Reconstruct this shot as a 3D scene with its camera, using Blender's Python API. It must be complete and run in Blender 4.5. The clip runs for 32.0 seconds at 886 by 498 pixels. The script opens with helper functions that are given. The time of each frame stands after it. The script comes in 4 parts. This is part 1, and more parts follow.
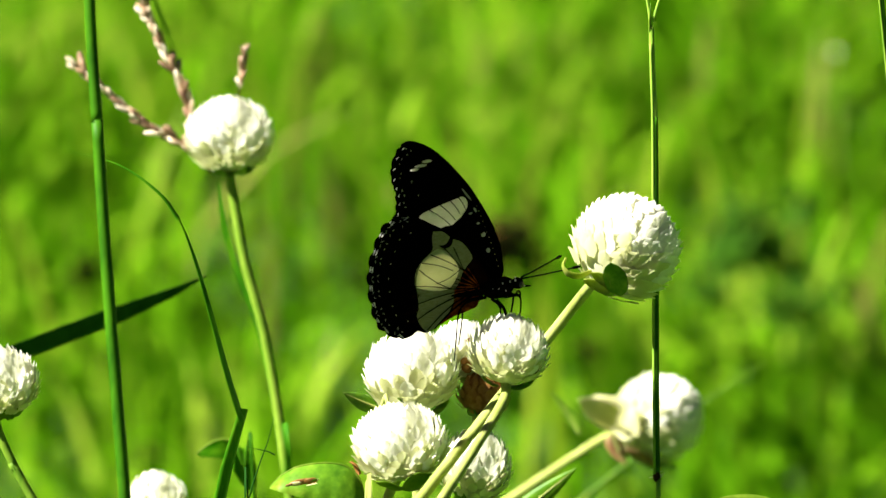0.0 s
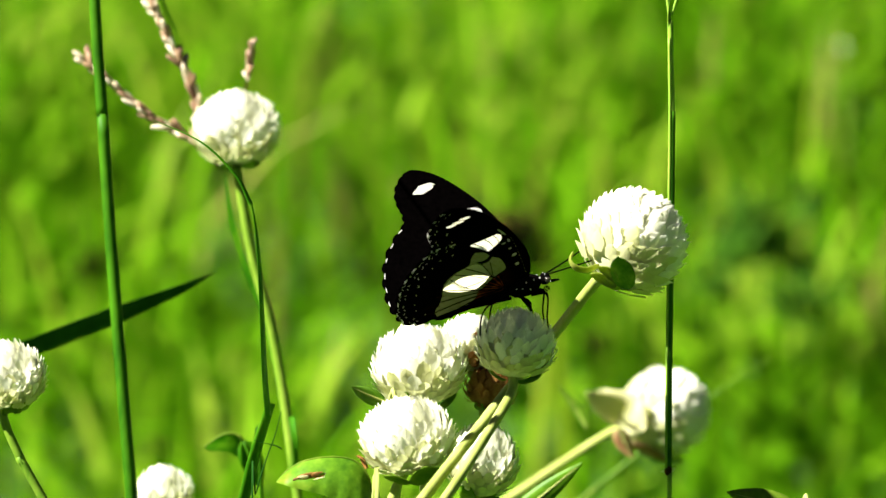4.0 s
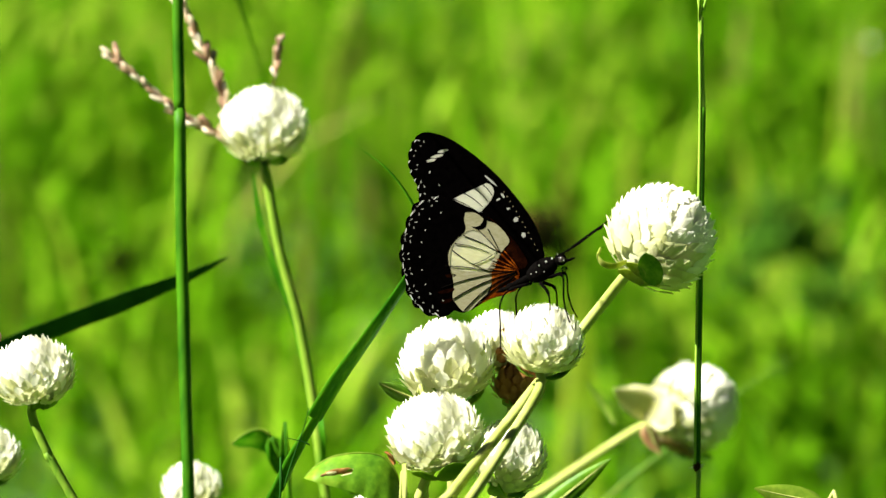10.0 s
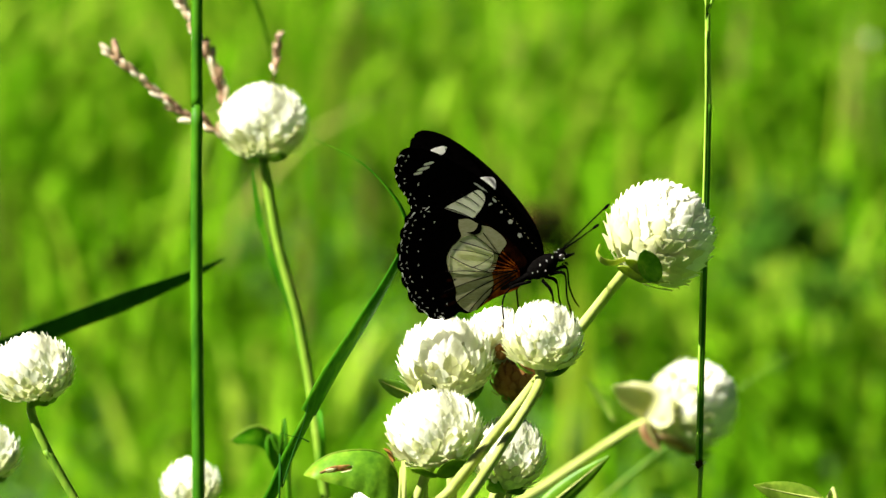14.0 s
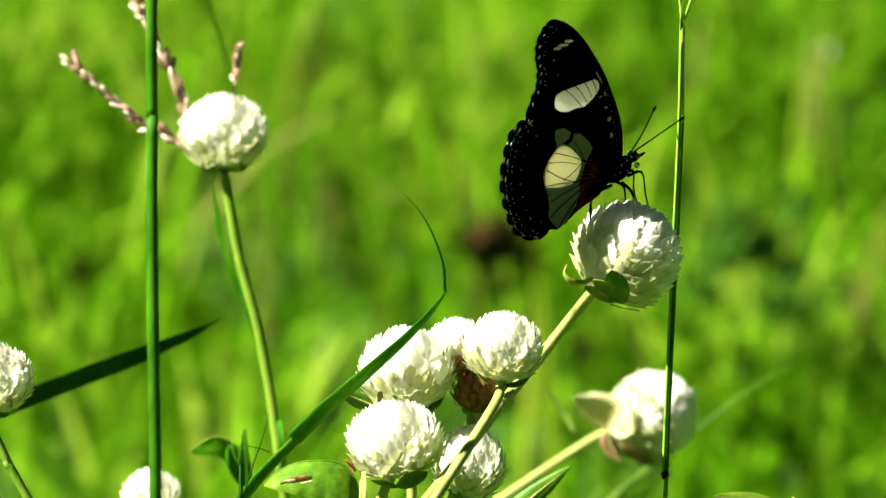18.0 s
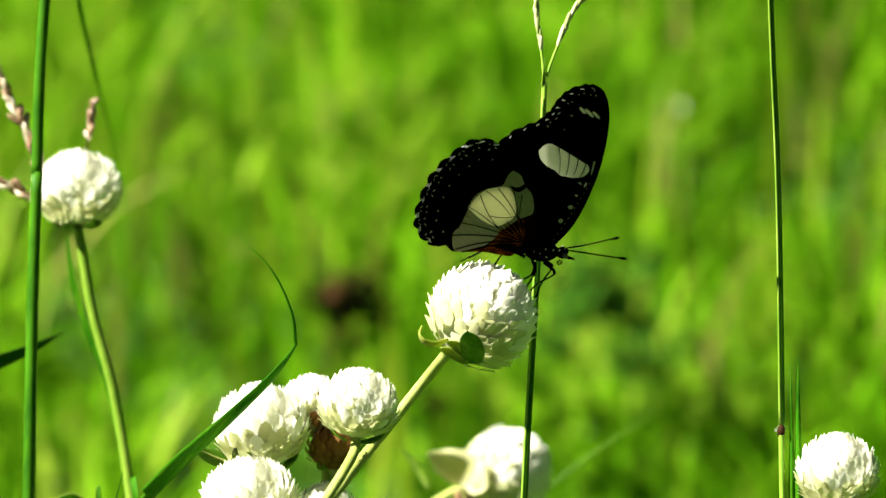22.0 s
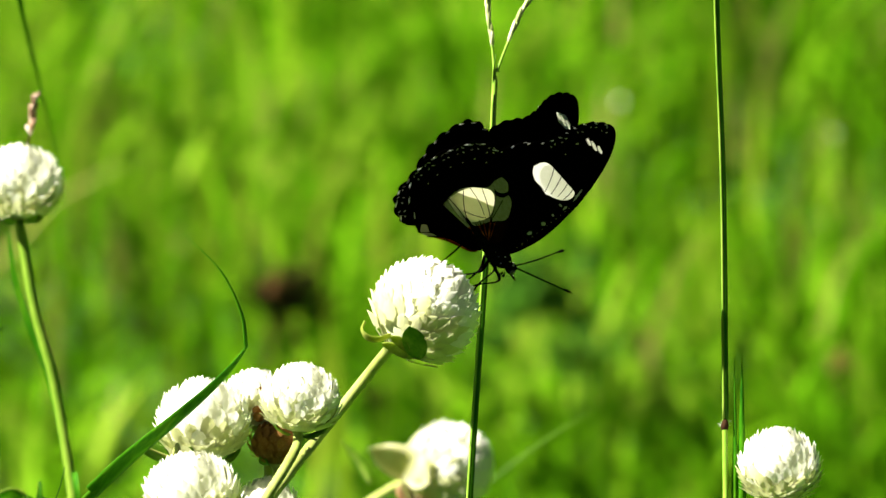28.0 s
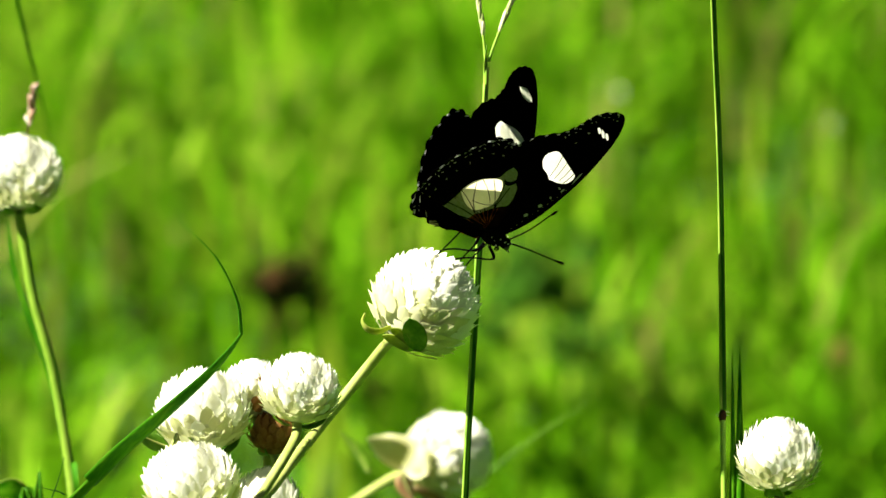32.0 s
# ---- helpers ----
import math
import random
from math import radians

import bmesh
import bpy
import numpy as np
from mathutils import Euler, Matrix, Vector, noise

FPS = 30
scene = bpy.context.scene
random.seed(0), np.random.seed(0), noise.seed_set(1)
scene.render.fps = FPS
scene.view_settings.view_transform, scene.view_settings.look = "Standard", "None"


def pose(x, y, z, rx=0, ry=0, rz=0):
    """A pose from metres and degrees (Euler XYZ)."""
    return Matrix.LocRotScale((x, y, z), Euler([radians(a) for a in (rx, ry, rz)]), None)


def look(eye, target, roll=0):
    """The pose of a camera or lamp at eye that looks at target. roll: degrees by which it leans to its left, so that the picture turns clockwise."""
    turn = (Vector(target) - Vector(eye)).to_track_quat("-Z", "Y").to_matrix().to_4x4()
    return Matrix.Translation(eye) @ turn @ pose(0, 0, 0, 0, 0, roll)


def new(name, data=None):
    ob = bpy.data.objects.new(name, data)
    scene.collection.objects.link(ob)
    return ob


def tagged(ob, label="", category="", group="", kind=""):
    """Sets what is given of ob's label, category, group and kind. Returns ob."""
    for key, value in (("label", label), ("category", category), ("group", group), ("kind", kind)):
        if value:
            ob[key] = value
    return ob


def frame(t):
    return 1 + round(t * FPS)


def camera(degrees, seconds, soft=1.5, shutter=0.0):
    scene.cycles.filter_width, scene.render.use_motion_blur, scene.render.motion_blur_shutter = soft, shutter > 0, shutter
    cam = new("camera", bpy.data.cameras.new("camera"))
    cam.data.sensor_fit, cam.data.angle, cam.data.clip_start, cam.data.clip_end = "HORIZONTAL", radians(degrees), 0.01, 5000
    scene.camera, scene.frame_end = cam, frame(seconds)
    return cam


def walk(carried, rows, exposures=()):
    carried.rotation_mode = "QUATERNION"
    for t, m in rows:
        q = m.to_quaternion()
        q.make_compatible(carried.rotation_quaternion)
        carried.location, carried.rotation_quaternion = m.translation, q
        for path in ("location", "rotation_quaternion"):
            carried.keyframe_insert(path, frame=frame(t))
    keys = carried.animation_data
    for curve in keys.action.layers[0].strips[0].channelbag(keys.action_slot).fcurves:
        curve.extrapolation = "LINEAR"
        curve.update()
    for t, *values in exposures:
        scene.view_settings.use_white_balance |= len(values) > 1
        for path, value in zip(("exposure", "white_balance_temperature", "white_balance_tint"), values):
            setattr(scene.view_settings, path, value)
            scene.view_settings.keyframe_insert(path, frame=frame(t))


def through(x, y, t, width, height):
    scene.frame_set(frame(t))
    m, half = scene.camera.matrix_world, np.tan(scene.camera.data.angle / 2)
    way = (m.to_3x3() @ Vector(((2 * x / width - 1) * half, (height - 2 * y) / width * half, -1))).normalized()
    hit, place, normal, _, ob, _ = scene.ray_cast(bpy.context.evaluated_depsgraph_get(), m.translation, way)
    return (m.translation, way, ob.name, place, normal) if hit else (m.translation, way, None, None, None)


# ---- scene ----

# ---- camera: a long lens held in the hand, swinging a few degrees over flowers about a metre away ----
cam = camera(12.0, 32.0)
cam.data.dof.use_dof = True
cam.data.dof.focus_distance = 0.975
cam.data.dof.aperture_fstop = 16.0
EYE = pose(0, 0, 0.85, 71, 0, 0)
PAN = [
    (0, -0, -0.502, 0.135), (0.5, -0, -0.446, 0.112), (1, -0, -0.479, 0.102), (1.5, -0, -0.525, 0.061),
    (2, -0, -0.52, 0.056), (2.5, -0, -0.497, 0.051), (3, -0, -0.432, 0.042), (3.5, -0, -0.404, 0.056),
    (5.5, -0, -0.418, 0.037), (6, -0, -0.469, 0.051), (6.5, -0, -0.381, 0.014), (7, -0, -0.232, 0),
    (7.5, -0, -0.149, 0.018), (8, -0, -0.116, 0.033), (8.5, -0, -0.061, 0.037), (9, -0, -0.056, 0.033),
    (9.5, -0, 0.047, -0.005), (10, -0, -0.028, 0), (10.5, -0, -0.074, -0.051), (11, -0, -0.042, -0.033),
    (11.5, -0, 0.07, -0.023), (12, -0, 0.074, -0.014), (12.5, -0, 0.023, 0.005), (13, -0, 0, 0),
    (13.5, -0, -0.023, -0.033), (14, -0, -0.037, -0.042), (14.5, -0, -0.047, -0.033), (16.5, -0, -0.01, -0.056),
    (17, -0, -0.084, -0.102), (17.5, -0, -0.497, -0.056), (18, -0, -0.576, 0.102), (18.5, -0, -0.558, 0.209),
    (19, -0, -0.525, 0.325), (19.5, -0, -0.563, 0.697), (20, -0, -0.553, 0.771), (20.5, -0, -0.581, 0.836),
    (21, -0, -0.73, 0.859), (21.5, -0, -1.157, 0.897), (22, -0.0012, -2.616, 0.867), (22.5, -0.0024, -3.506, 0.877),
    (23, -0.0024, -3.729, 0.872), (23.5, -0.0024, -3.608, 0.877), (24, -0.0024, -3.482, 0.853), (24.5, -0.0024, -3.445, 0.9),
    (25, -0.0024, -3.445, 0.932), (25.5, -0.0024, -3.473, 0.904), (27.5, -0.0024, -3.386, 0.866), (28, -0.0024, -3.469, 0.796),
    (28.5, -0.0024, -3.528, 0.748), (29, -0.0024, -3.528, 0.713), (29.5, -0.0024, -3.54, 0.76), (30, -0.0024, -3.528, 0.748),
    (30.5, -0.0024, -3.551, 0.783), (31, -0.0024, -3.55, 0.783), (31.5, -0.0024, -3.528, 0.654), (32, -0.0024, -3.481, 0.666),
]
walk(cam, [(t, EYE @ pose(x, 0, 0, tilt, turn, 0)) for t, x, turn, tilt in PAN])

# ---- light: high sun from the left, blue sky ----
SUN = EYE.to_3x3() @ Vector((-0.68, 0.68, 0.27)).normalized()
world = bpy.data.worlds.new("sky")
scene.world = world
world.use_nodes = True
wn = world.node_tree.nodes
sky = wn.new("ShaderNodeTexSky")
sky.sky_type = "NISHITA"
sky.sun_disc = False
sky.sun_elevation = math.asin(SUN.z)
sky.sun_rotation = math.atan2(SUN.x, SUN.y)
wn["Background"].inputs["Strength"].default_value = 0.005
world.node_tree.links.new(sky.outputs[0], wn["Background"].inputs["Color"])
sun_data = bpy.data.lights.new("sun", "SUN")
sun_data.energy, sun_data.angle, sun_data.color = 5.0, radians(0.5), (1.0, 0.95, 0.86)
sun = new("sun", sun_data)
sun.matrix_basis = look(SUN * 10, (0, 0, 0))
scene.view_settings.exposure = 2.2

# ---- materials ----
def material(name, colours, rough=0.5, scale=300.0, through=0.0, island=False, per_object=False, bump=0.15, spec=0.4,
             stretch=(1, 1, 1), fine=None, coarse=1.0):
    """A surface of two or three colours mixed by coarse and fine noise; through: the share of light that passes."""
    m = bpy.data.materials.new(name)
    m.use_nodes = True
    n, link = m.node_tree.nodes, m.node_tree.links
    bsdf = n["Principled BSDF"]
    co = n.new("ShaderNodeTexCoord")
    mp = n.new("ShaderNodeMapping")
    mp.inputs["Scale"].default_value = stretch
    link.new(co.outputs["Object"], mp.inputs["Vector"])
    big = n.new("ShaderNodeTexNoise")
    big.inputs["Scale"].default_value, big.inputs["Detail"].default_value = scale, 3
    small = n.new("ShaderNodeTexNoise")
    small.inputs["Scale"].default_value, small.inputs["Detail"].default_value = (fine or scale * 6), 2
    link.new(mp.outputs[0], big.inputs["Vector"])
    link.new(mp.outputs[0], small.inputs["Vector"])
    add = n.new("ShaderNodeMath")
    add.operation = "MULTIPLY_ADD"
    add.inputs[1].default_value = 0.35
    link.new(small.outputs["Fac"], add.inputs[0])
    link.new(big.outputs["Fac"], add.inputs[2])
    fac = add.outputs[0]
    if coarse != 1.0:
        boost = n.new("ShaderNodeMath")
        boost.operation = "MULTIPLY_ADD"
        boost.inputs[1].default_value, boost.inputs[2].default_value = coarse, 0.68 * (1 - coarse)
        link.new(fac, boost.inputs[0])
        fac = boost.outputs[0]
    lo, hi = 0.42, 0.92
    if island or per_object:
        src = n.new("ShaderNodeNewGeometry").outputs["Random Per Island"] if island else n.new("ShaderNodeObjectInfo").outputs["Random"]
        mix = n.new("ShaderNodeMath")
        mix.operation = "MULTIPLY_ADD"
        mix.inputs[1].default_value = 0.9 if island else 0.35
        link.new(src, mix.inputs[0])
        link.new(fac, mix.inputs[2])
        fac = mix.outputs[0]
        hi += 0.75 if island else 0.3
    ramp = n.new("ShaderNodeValToRGB")
    el = ramp.color_ramp.elements
    rng = n.new("ShaderNodeMapRange")
    rng.inputs["From Min"].default_value, rng.inputs["From Max"].default_value = lo, hi
    link.new(fac, rng.inputs["Value"])
    link.new(rng.outputs[0], ramp.inputs["Fac"])
    for i, c in enumerate(colours):
        pos = i / max(1, len(colours) - 1)
        e = el[i] if i < 2 else el.new(pos)
        e.position, e.color = pos, (*c, 1)
    if len(colours) == 1:
        el[1].color = (*colours[0], 1)
    link.new(ramp.outputs["Color"], bsdf.inputs["Base Color"])
    bsdf.inputs["Roughness"].default_value = rough
    bsdf.inputs["Specular IOR Level"].default_value = spec
    if bump:
        b = n.new("ShaderNodeBump")
        b.inputs["Strength"].default_value, b.inputs["Distance"].default_value = bump, 0.0003
        link.new(small.outputs["Fac"], b.inputs["Height"])
        link.new(b.outputs[0], bsdf.inputs["Normal"])
    if through:
        tr = n.new("ShaderNodeBsdfTranslucent")
        link.new(ramp.outputs["Color"], tr.inputs["Color"])
        ms = n.new("ShaderNodeMixShader")
        ms.inputs["Fac"].default_value = through
        link.new(bsdf.outputs[0], ms.inputs[1])
        link.new(tr.outputs[0], ms.inputs[2])
        link.new(ms.outputs[0], n["Material Output"].inputs["Surface"])
    return m


M_BRACT = material("white_bract", [(0.80, 0.82, 0.62), (0.89, 0.89, 0.75), (0.93, 0.93, 0.86)], 0.6, 250, 0.42, per_object=True, spec=0.1)
# for the lowest bracts: fading and yellowish shade both put into the colour
M_BRACT_LOW = material("faded_shaded_bract", [(0.50, 0.52, 0.22), (0.66, 0.67, 0.36), (0.76, 0.76, 0.50)], 0.6, 250, 0.4, per_object=True, spec=0.1)
# core kept darker and greener, to put shade into the gaps between bracts
M_CORE = material("flower_core", [(0.42, 0.45, 0.24), (0.60, 0.61, 0.42)], 0.7, 300)
M_DEAD = material("withered_bract", [(0.07, 0.03, 0.006), (0.24, 0.11, 0.025), (0.42, 0.25, 0.09)], 0.7, 250, 0.2, spec=0.1)
M_STALK = material("pale_stalk", [(0.21, 0.26, 0.05), (0.28, 0.33, 0.075), (0.34, 0.38, 0.11)], 0.6, 160, 0.0, stretch=(1, 1, 0.3), spec=0.15)
M_STALK_G = material("green_stalk", [(0.06, 0.15, 0.008), (0.14, 0.24, 0.02), (0.22, 0.31, 0.045)], 0.5, 160, spec=0.1, stretch=(1, 1, 0.2))
M_LEAF = material("green_leaf", [(0.037, 0.118, 0.00336), (0.101, 0.235, 0.0084), (0.218, 0.336, 0.0252)], 0.45, 120, 0.3, spec=0.15)
M_LEAF_PALE = material("pale_green_leaf", [(0.084, 0.176, 0.0101), (0.168, 0.277, 0.0202), (0.286, 0.37, 0.0504)], 0.5, 120, 0.5, spec=0.15)
M_LIME = material("lime_leaf", [(0.20, 0.28, 0.02), (0.32, 0.39, 0.05), (0.46, 0.50, 0.12)], 0.5, 300, 0.5, spec=0.15)
M_PALELEAF = material("cream_leaf", [(0.60, 0.60, 0.28), (0.80, 0.79, 0.50)], 0.6, 200, 0.5, spec=0.1)
M_SEPAL = material("flower_leaf", [(0.037, 0.126, 0.00336), (0.126, 0.269, 0.0118), (0.286, 0.42, 0.042)], 0.45, 200, 0.25, spec=0.15)
M_BLADE = material("grass_blade", [(0.0101, 0.0806, 0.00101), (0.0336, 0.168, 0.00168), (0.101, 0.269, 0.00672)], 0.55, 220, 0.25, stretch=(1, 1, 0.06), spec=0.06)
M_CULM = material("grass_culm", [(0.0101, 0.0605, 0.00101), (0.0403, 0.143, 0.00252)], 0.5, 260, 0.0, stretch=(1, 1, 0.05), spec=0.08, fine=900)
M_CULM_Y = material("yellow_culm", [(0.126, 0.277, 0.0168), (0.269, 0.42, 0.0504)], 0.45, 220, 0.0, stretch=(1, 1, 0.08), spec=0.15)
M_NODE = material("stem_node", [(0.010, 0.005, 0.002), (0.06, 0.028, 0.014)], 0.6, 600, spec=0.02)
M_HAIR = material("white_hair", [(0.7, 0.68, 0.6)], 0.6, 600, 0.3)
M_SEED = material("grass_seed", [(0.10, 0.045, 0.028), (0.38, 0.24, 0.13), (0.85, 0.80, 0.60)], 0.6, 500, 0.3, island=True)
M_SPIKE = material("green_spikelet", [(0.188, 0.306, 0.0353), (0.494, 0.541, 0.212), (0.776, 0.753, 0.494)], 0.55, 500, 0.3, island=True)
M_WING = material("black_wing_scales", [(0.000168, 0.000134, 0.000134), (0.000672, 0.000504, 0.000504)], 0.8, 900, bump=0.1, spec=0.0)
M_VEIN = material("black_vein", [(0.00151, 0.00126, 0.00101)], 0.8, 900, bump=0, spec=0.0)
M_WHITE = material("white_wing_scales", [(0.84, 0.84, 0.76), (0.93, 0.93, 0.88)], 0.6, 1500, 0.88, stretch=(1, 4, 1), spec=0.0)
M_WHITE_UP = material("white_upper_scales", [(0.84, 0.84, 0.78), (0.92, 0.92, 0.88)], 0.6, 1500, 0.82, stretch=(1, 4, 1), spec=0.0)
M_CREAM = material("cream_wing_scales", [(0.155, 0.15, 0.075), (0.195, 0.185, 0.11), (0.23, 0.22, 0.15)], 0.65, 900, 0.15, stretch=(1, 4, 1), spec=0.0)
M_DISC = material("pale_wing_disc", [(0.82, 0.81, 0.60), (0.90, 0.89, 0.74)], 0.65, 900, 0.82, stretch=(1, 4, 1), spec=0.0)
M_ORANGE = material("rusty_wing_scales", [(0.006, 0.001, 0.0003), (0.06, 0.011, 0.0008), (0.21, 0.05, 0.003)], 0.7, 420, 0.0, spec=0.0)
M_BROWN = material("brown_wing_scales", [(0.0006, 0.0002, 0.0001), (0.0035, 0.0009, 0.0004), (0.010, 0.0025, 0.0008)], 0.7, 420, 0.0, spec=0.0)
M_BODY = material("black_body_fur", [(0.00101, 0.00084, 0.00084), (0.00336, 0.00302, 0.00269)], 0.6, 1500, bump=0.6, spec=0.0)
M_EYE = material("dark_eye", [(0.0202, 0.0168, 0.0134)], 0.25, 2500, bump=0.2, spec=0.5)
M_DOT = material("white_dot", [(0.19, 0.19, 0.17)], 0.6, 2500, bump=0)
M_FRINGE = material("white_wing_fringe", [(0.62, 0.62, 0.58)], 0.6, 2500, 0.5, bump=0)
M_GRASS = material("meadow_grass", [(0.007, 0.032, 0.0006), (0.034, 0.115, 0.0012), (0.082, 0.235, 0.003), (0.142, 0.315, 0.007), (0.25, 0.37, 0.03)],
                   0.6, 4.0, 0.35, island=True, bump=0, fine=30, stretch=(1, 0.6, 1), coarse=1.25, spec=0.0)
M_PALE = material("pale_grass", [(0.118, 0.252, 0.00336), (0.218, 0.336, 0.0134), (0.302, 0.386, 0.0336)], 0.55, 6.0, 0.3, island=True, bump=0, spec=0.15)
# darker copy of the blade green, with an underside's shade in the colour
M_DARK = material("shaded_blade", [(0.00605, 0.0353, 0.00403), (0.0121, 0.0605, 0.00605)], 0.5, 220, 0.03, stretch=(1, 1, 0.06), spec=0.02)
M_RUSSET = material("russet_leaf", [(0.084, 0.037, 0.0134), (0.168, 0.084, 0.0336)], 0.7, 60, 0.1, spec=0.02)
M_NEAR_BLACK = material("near_black_leaf", [(0.004, 0.006, 0.001), (0.012, 0.013, 0.003)], 0.8, 60, 0.05, spec=0.0)
M_HERB = material("dark_green_herb", [(0.012, 0.045, 0.002), (0.03, 0.09, 0.004)], 0.6, 60, 0.1, spec=0.02)
M_WITHER = material("faded_leaf", [(0.13, 0.06, 0.02), (0.30, 0.17, 0.07), (0.48, 0.36, 0.20)], 0.7, 200, 0.25, spec=0.1)
M_SOIL = material("meadow_ground", [(0.0101, 0.0302, 0.00168), (0.0202, 0.0672, 0.00168), (0.0504, 0.134, 0.00336)], 0.9, 4.0, bump=0.5, fine=60)
M_STRAW = material("dry_straw", [(0.118, 0.126, 0.0134), (0.235, 0.235, 0.0504)], 0.6, 8.0, 0.2, island=True, bump=0, spec=0.15)
M_MAGENTA = material("magenta_bract", [(0.588, 0.0336, 0.336), (0.924, 0.101, 0.588)], 0.5, 300, 0.2)

# ---- places: x to the right and y down on a chart 1568 wide across the view at the flowers, d metres behind them ----
REACH, UNIT = 0.97, 0.00013


def at(x, y, d=0.0):
    k = UNIT * (REACH + d) / REACH
    return EYE @ Vector(((x - 784) * k, (441 - y) * k, -(REACH + d)))


def on_ground(x, y, z=0.05):
    """How far behind the flowers the line of sight to x, y comes down to height z."""
    a, b = at(x, y, 0.0), at(x, y, 1.0)
    return (a.z - z) / (a.z - b.z)


def size(px, d=0.0):
    return px * UNIT * (REACH + d) / REACH


SIDE, UP, BACK = Vector((1, 0, 0)), EYE.to_3x3() @ Vector((0, 1, 0)), EYE.to_3x3() @ Vector((0, 0, -1))


# ---- mesh helpers ----
def mesh_object(name, verts, faces, mats, parent=None, smooth=True, index=None):
    me = bpy.data.meshes.new(name)
    me.from_pydata([tuple(v) for v in verts], [], faces)
    for m in (mats if isinstance(mats, (list, tuple)) else [mats]):
        me.materials.append(m)
    if index:
        me.polygons.foreach_set("material_index", index)
    me.polygons.foreach_set("use_smooth", [smooth] * len(me.polygons))
    me.update()
    ob = new(name, me)
    if parent:
        ob.parent = parent
    return ob


def thing(name, label, category, place, group=""):
    ob = new(name)
    ob.empty_display_size = 0.01
    ob.matrix_basis = Matrix.Translation(place)
    return tagged(ob, label, category, group)


def spline(pts, n):
    """n places evenly along a smooth line through pts."""
    p = [Vector(q) for q in pts]
    p = [2 * p[0] - p[1]] + p + [2 * p[-1] - p[-2]]
    out = []
    segs = len(p) - 3
    for i in range(n):
        u = i / (n - 1) * segs
        k = min(int(u), segs - 1)
        u -= k
        a, b, c, d = p[k:k + 4]
        out.append(0.5 * ((2 * b) + (c - a) * u + (2 * a - 5 * b + 4 * c - d) * u * u + (3 * b - a - 3 * c + d) * u ** 3))
    return out


def tube(pts, radii, sides=8, caps=True):
    """Rings along pts; radii: one for each place, or two ends."""
    n = len(pts)
    if len(radii) == 2:
        radii = [radii[0] + (radii[1] - radii[0]) * i / (n - 1) for i in range(n)]
    verts, faces = [], []
    ref = Vector((0.3, 0.9, 0.1))
    for i, p in enumerate(pts):
        t = (pts[min(i + 1, n - 1)] - pts[max(i - 1, 0)]).normalized()
        a = t.cross(ref).normalized()
        b = t.cross(a)
        for j in range(sides):
            w = 2 * math.pi * j / sides
            verts.append(p + radii[i] * (math.cos(w) * a + math.sin(w) * b))
    for i in range(n - 1):
        for j in range(sides):
            k = (j + 1) % sides
            faces.append((i * sides + j, i * sides + k, (i + 1) * sides + k, (i + 1) * sides + j))
    if caps:
        faces.append(tuple(range(sides))[::-1])
        faces.append(tuple(range((n - 1) * sides, n * sides)))
    return verts, faces


def ribbon(pts, widths, across, fold=0.25, thick=0.00012):
    """A leaf blade along pts with a keel: across is the way of its width; two skins, closed at the rims."""
    n = len(pts)
    verts, faces = [], []
    for i, p in enumerate(pts):
        t = (pts[min(i + 1, n - 1)] - pts[max(i - 1, 0)]).normalized()
        a = across[i] if isinstance(across, list) else across
        a = (a - t * a.dot(t)).normalized()
        up = t.cross(a).normalized()
        w = widths[i]
        for off in (0, -thick):
            verts += [p - a * w + up * (fold * w + off), p - a * w * 0.5 + up * (fold * w * 0.35 + off), p + up * off,
                      p + a * w * 0.5 + up * (fold * w * 0.35 + off), p + a * w + up * (fold * w + off)]
    for i in range(n - 1):
        q, r = i * 10, (i + 1) * 10
        for j in range(4):
            faces.append((q + j, q + j + 1, r + j + 1, r + j))
            faces.append((q + 5 + j + 1, q + 5 + j, r + 5 + j, r + 5 + j + 1))
        faces.append((q + 5, q, r, r + 5))
        faces.append((q + 4, q + 9, r + 9, r + 4))
    return verts, faces


def ball(centre, radii, turn=None, rings=10, sides=14):
    verts, faces = [], []
    turn = turn or Matrix.Identity(3)
    for i in range(1, rings):
        a = math.pi * i / rings
        for j in range(sides):
            w = 2 * math.pi * j / sides
            verts.append(Vector(centre) + turn @ Vector((radii[0] * math.sin(a) * math.cos(w), radii[1] * math.sin(a) * math.sin(w), radii[2] * math.cos(a))))
    top, low = len(verts), len(verts) + 1
    verts += [Vector(centre) + turn @ Vector((0, 0, radii[2])), Vector(centre) - turn @ Vector((0, 0, radii[2]))]
    for i in range(rings - 2):
        for j in range(sides):
            k = (j + 1) % sides
            faces.append((i * sides + j, (i + 1) * sides + j, (i + 1) * sides + k, i * sides + k))
    for j in range(sides):
        k = (j + 1) % sides
        faces.append((top, j, k))
        faces.append((low, (rings - 2) * sides + k, (rings - 2) * sides + j))
    return verts, faces


def joined(*pieces):
    verts, faces = [], []
    for v, f in pieces:
        k = len(verts)
        verts += list(v)
        faces += [tuple(i + k for i in g) for g in f]
    return verts, faces


def moved(piece, by):
    return [Vector(v) - by for v in piece[0]], piece[1]


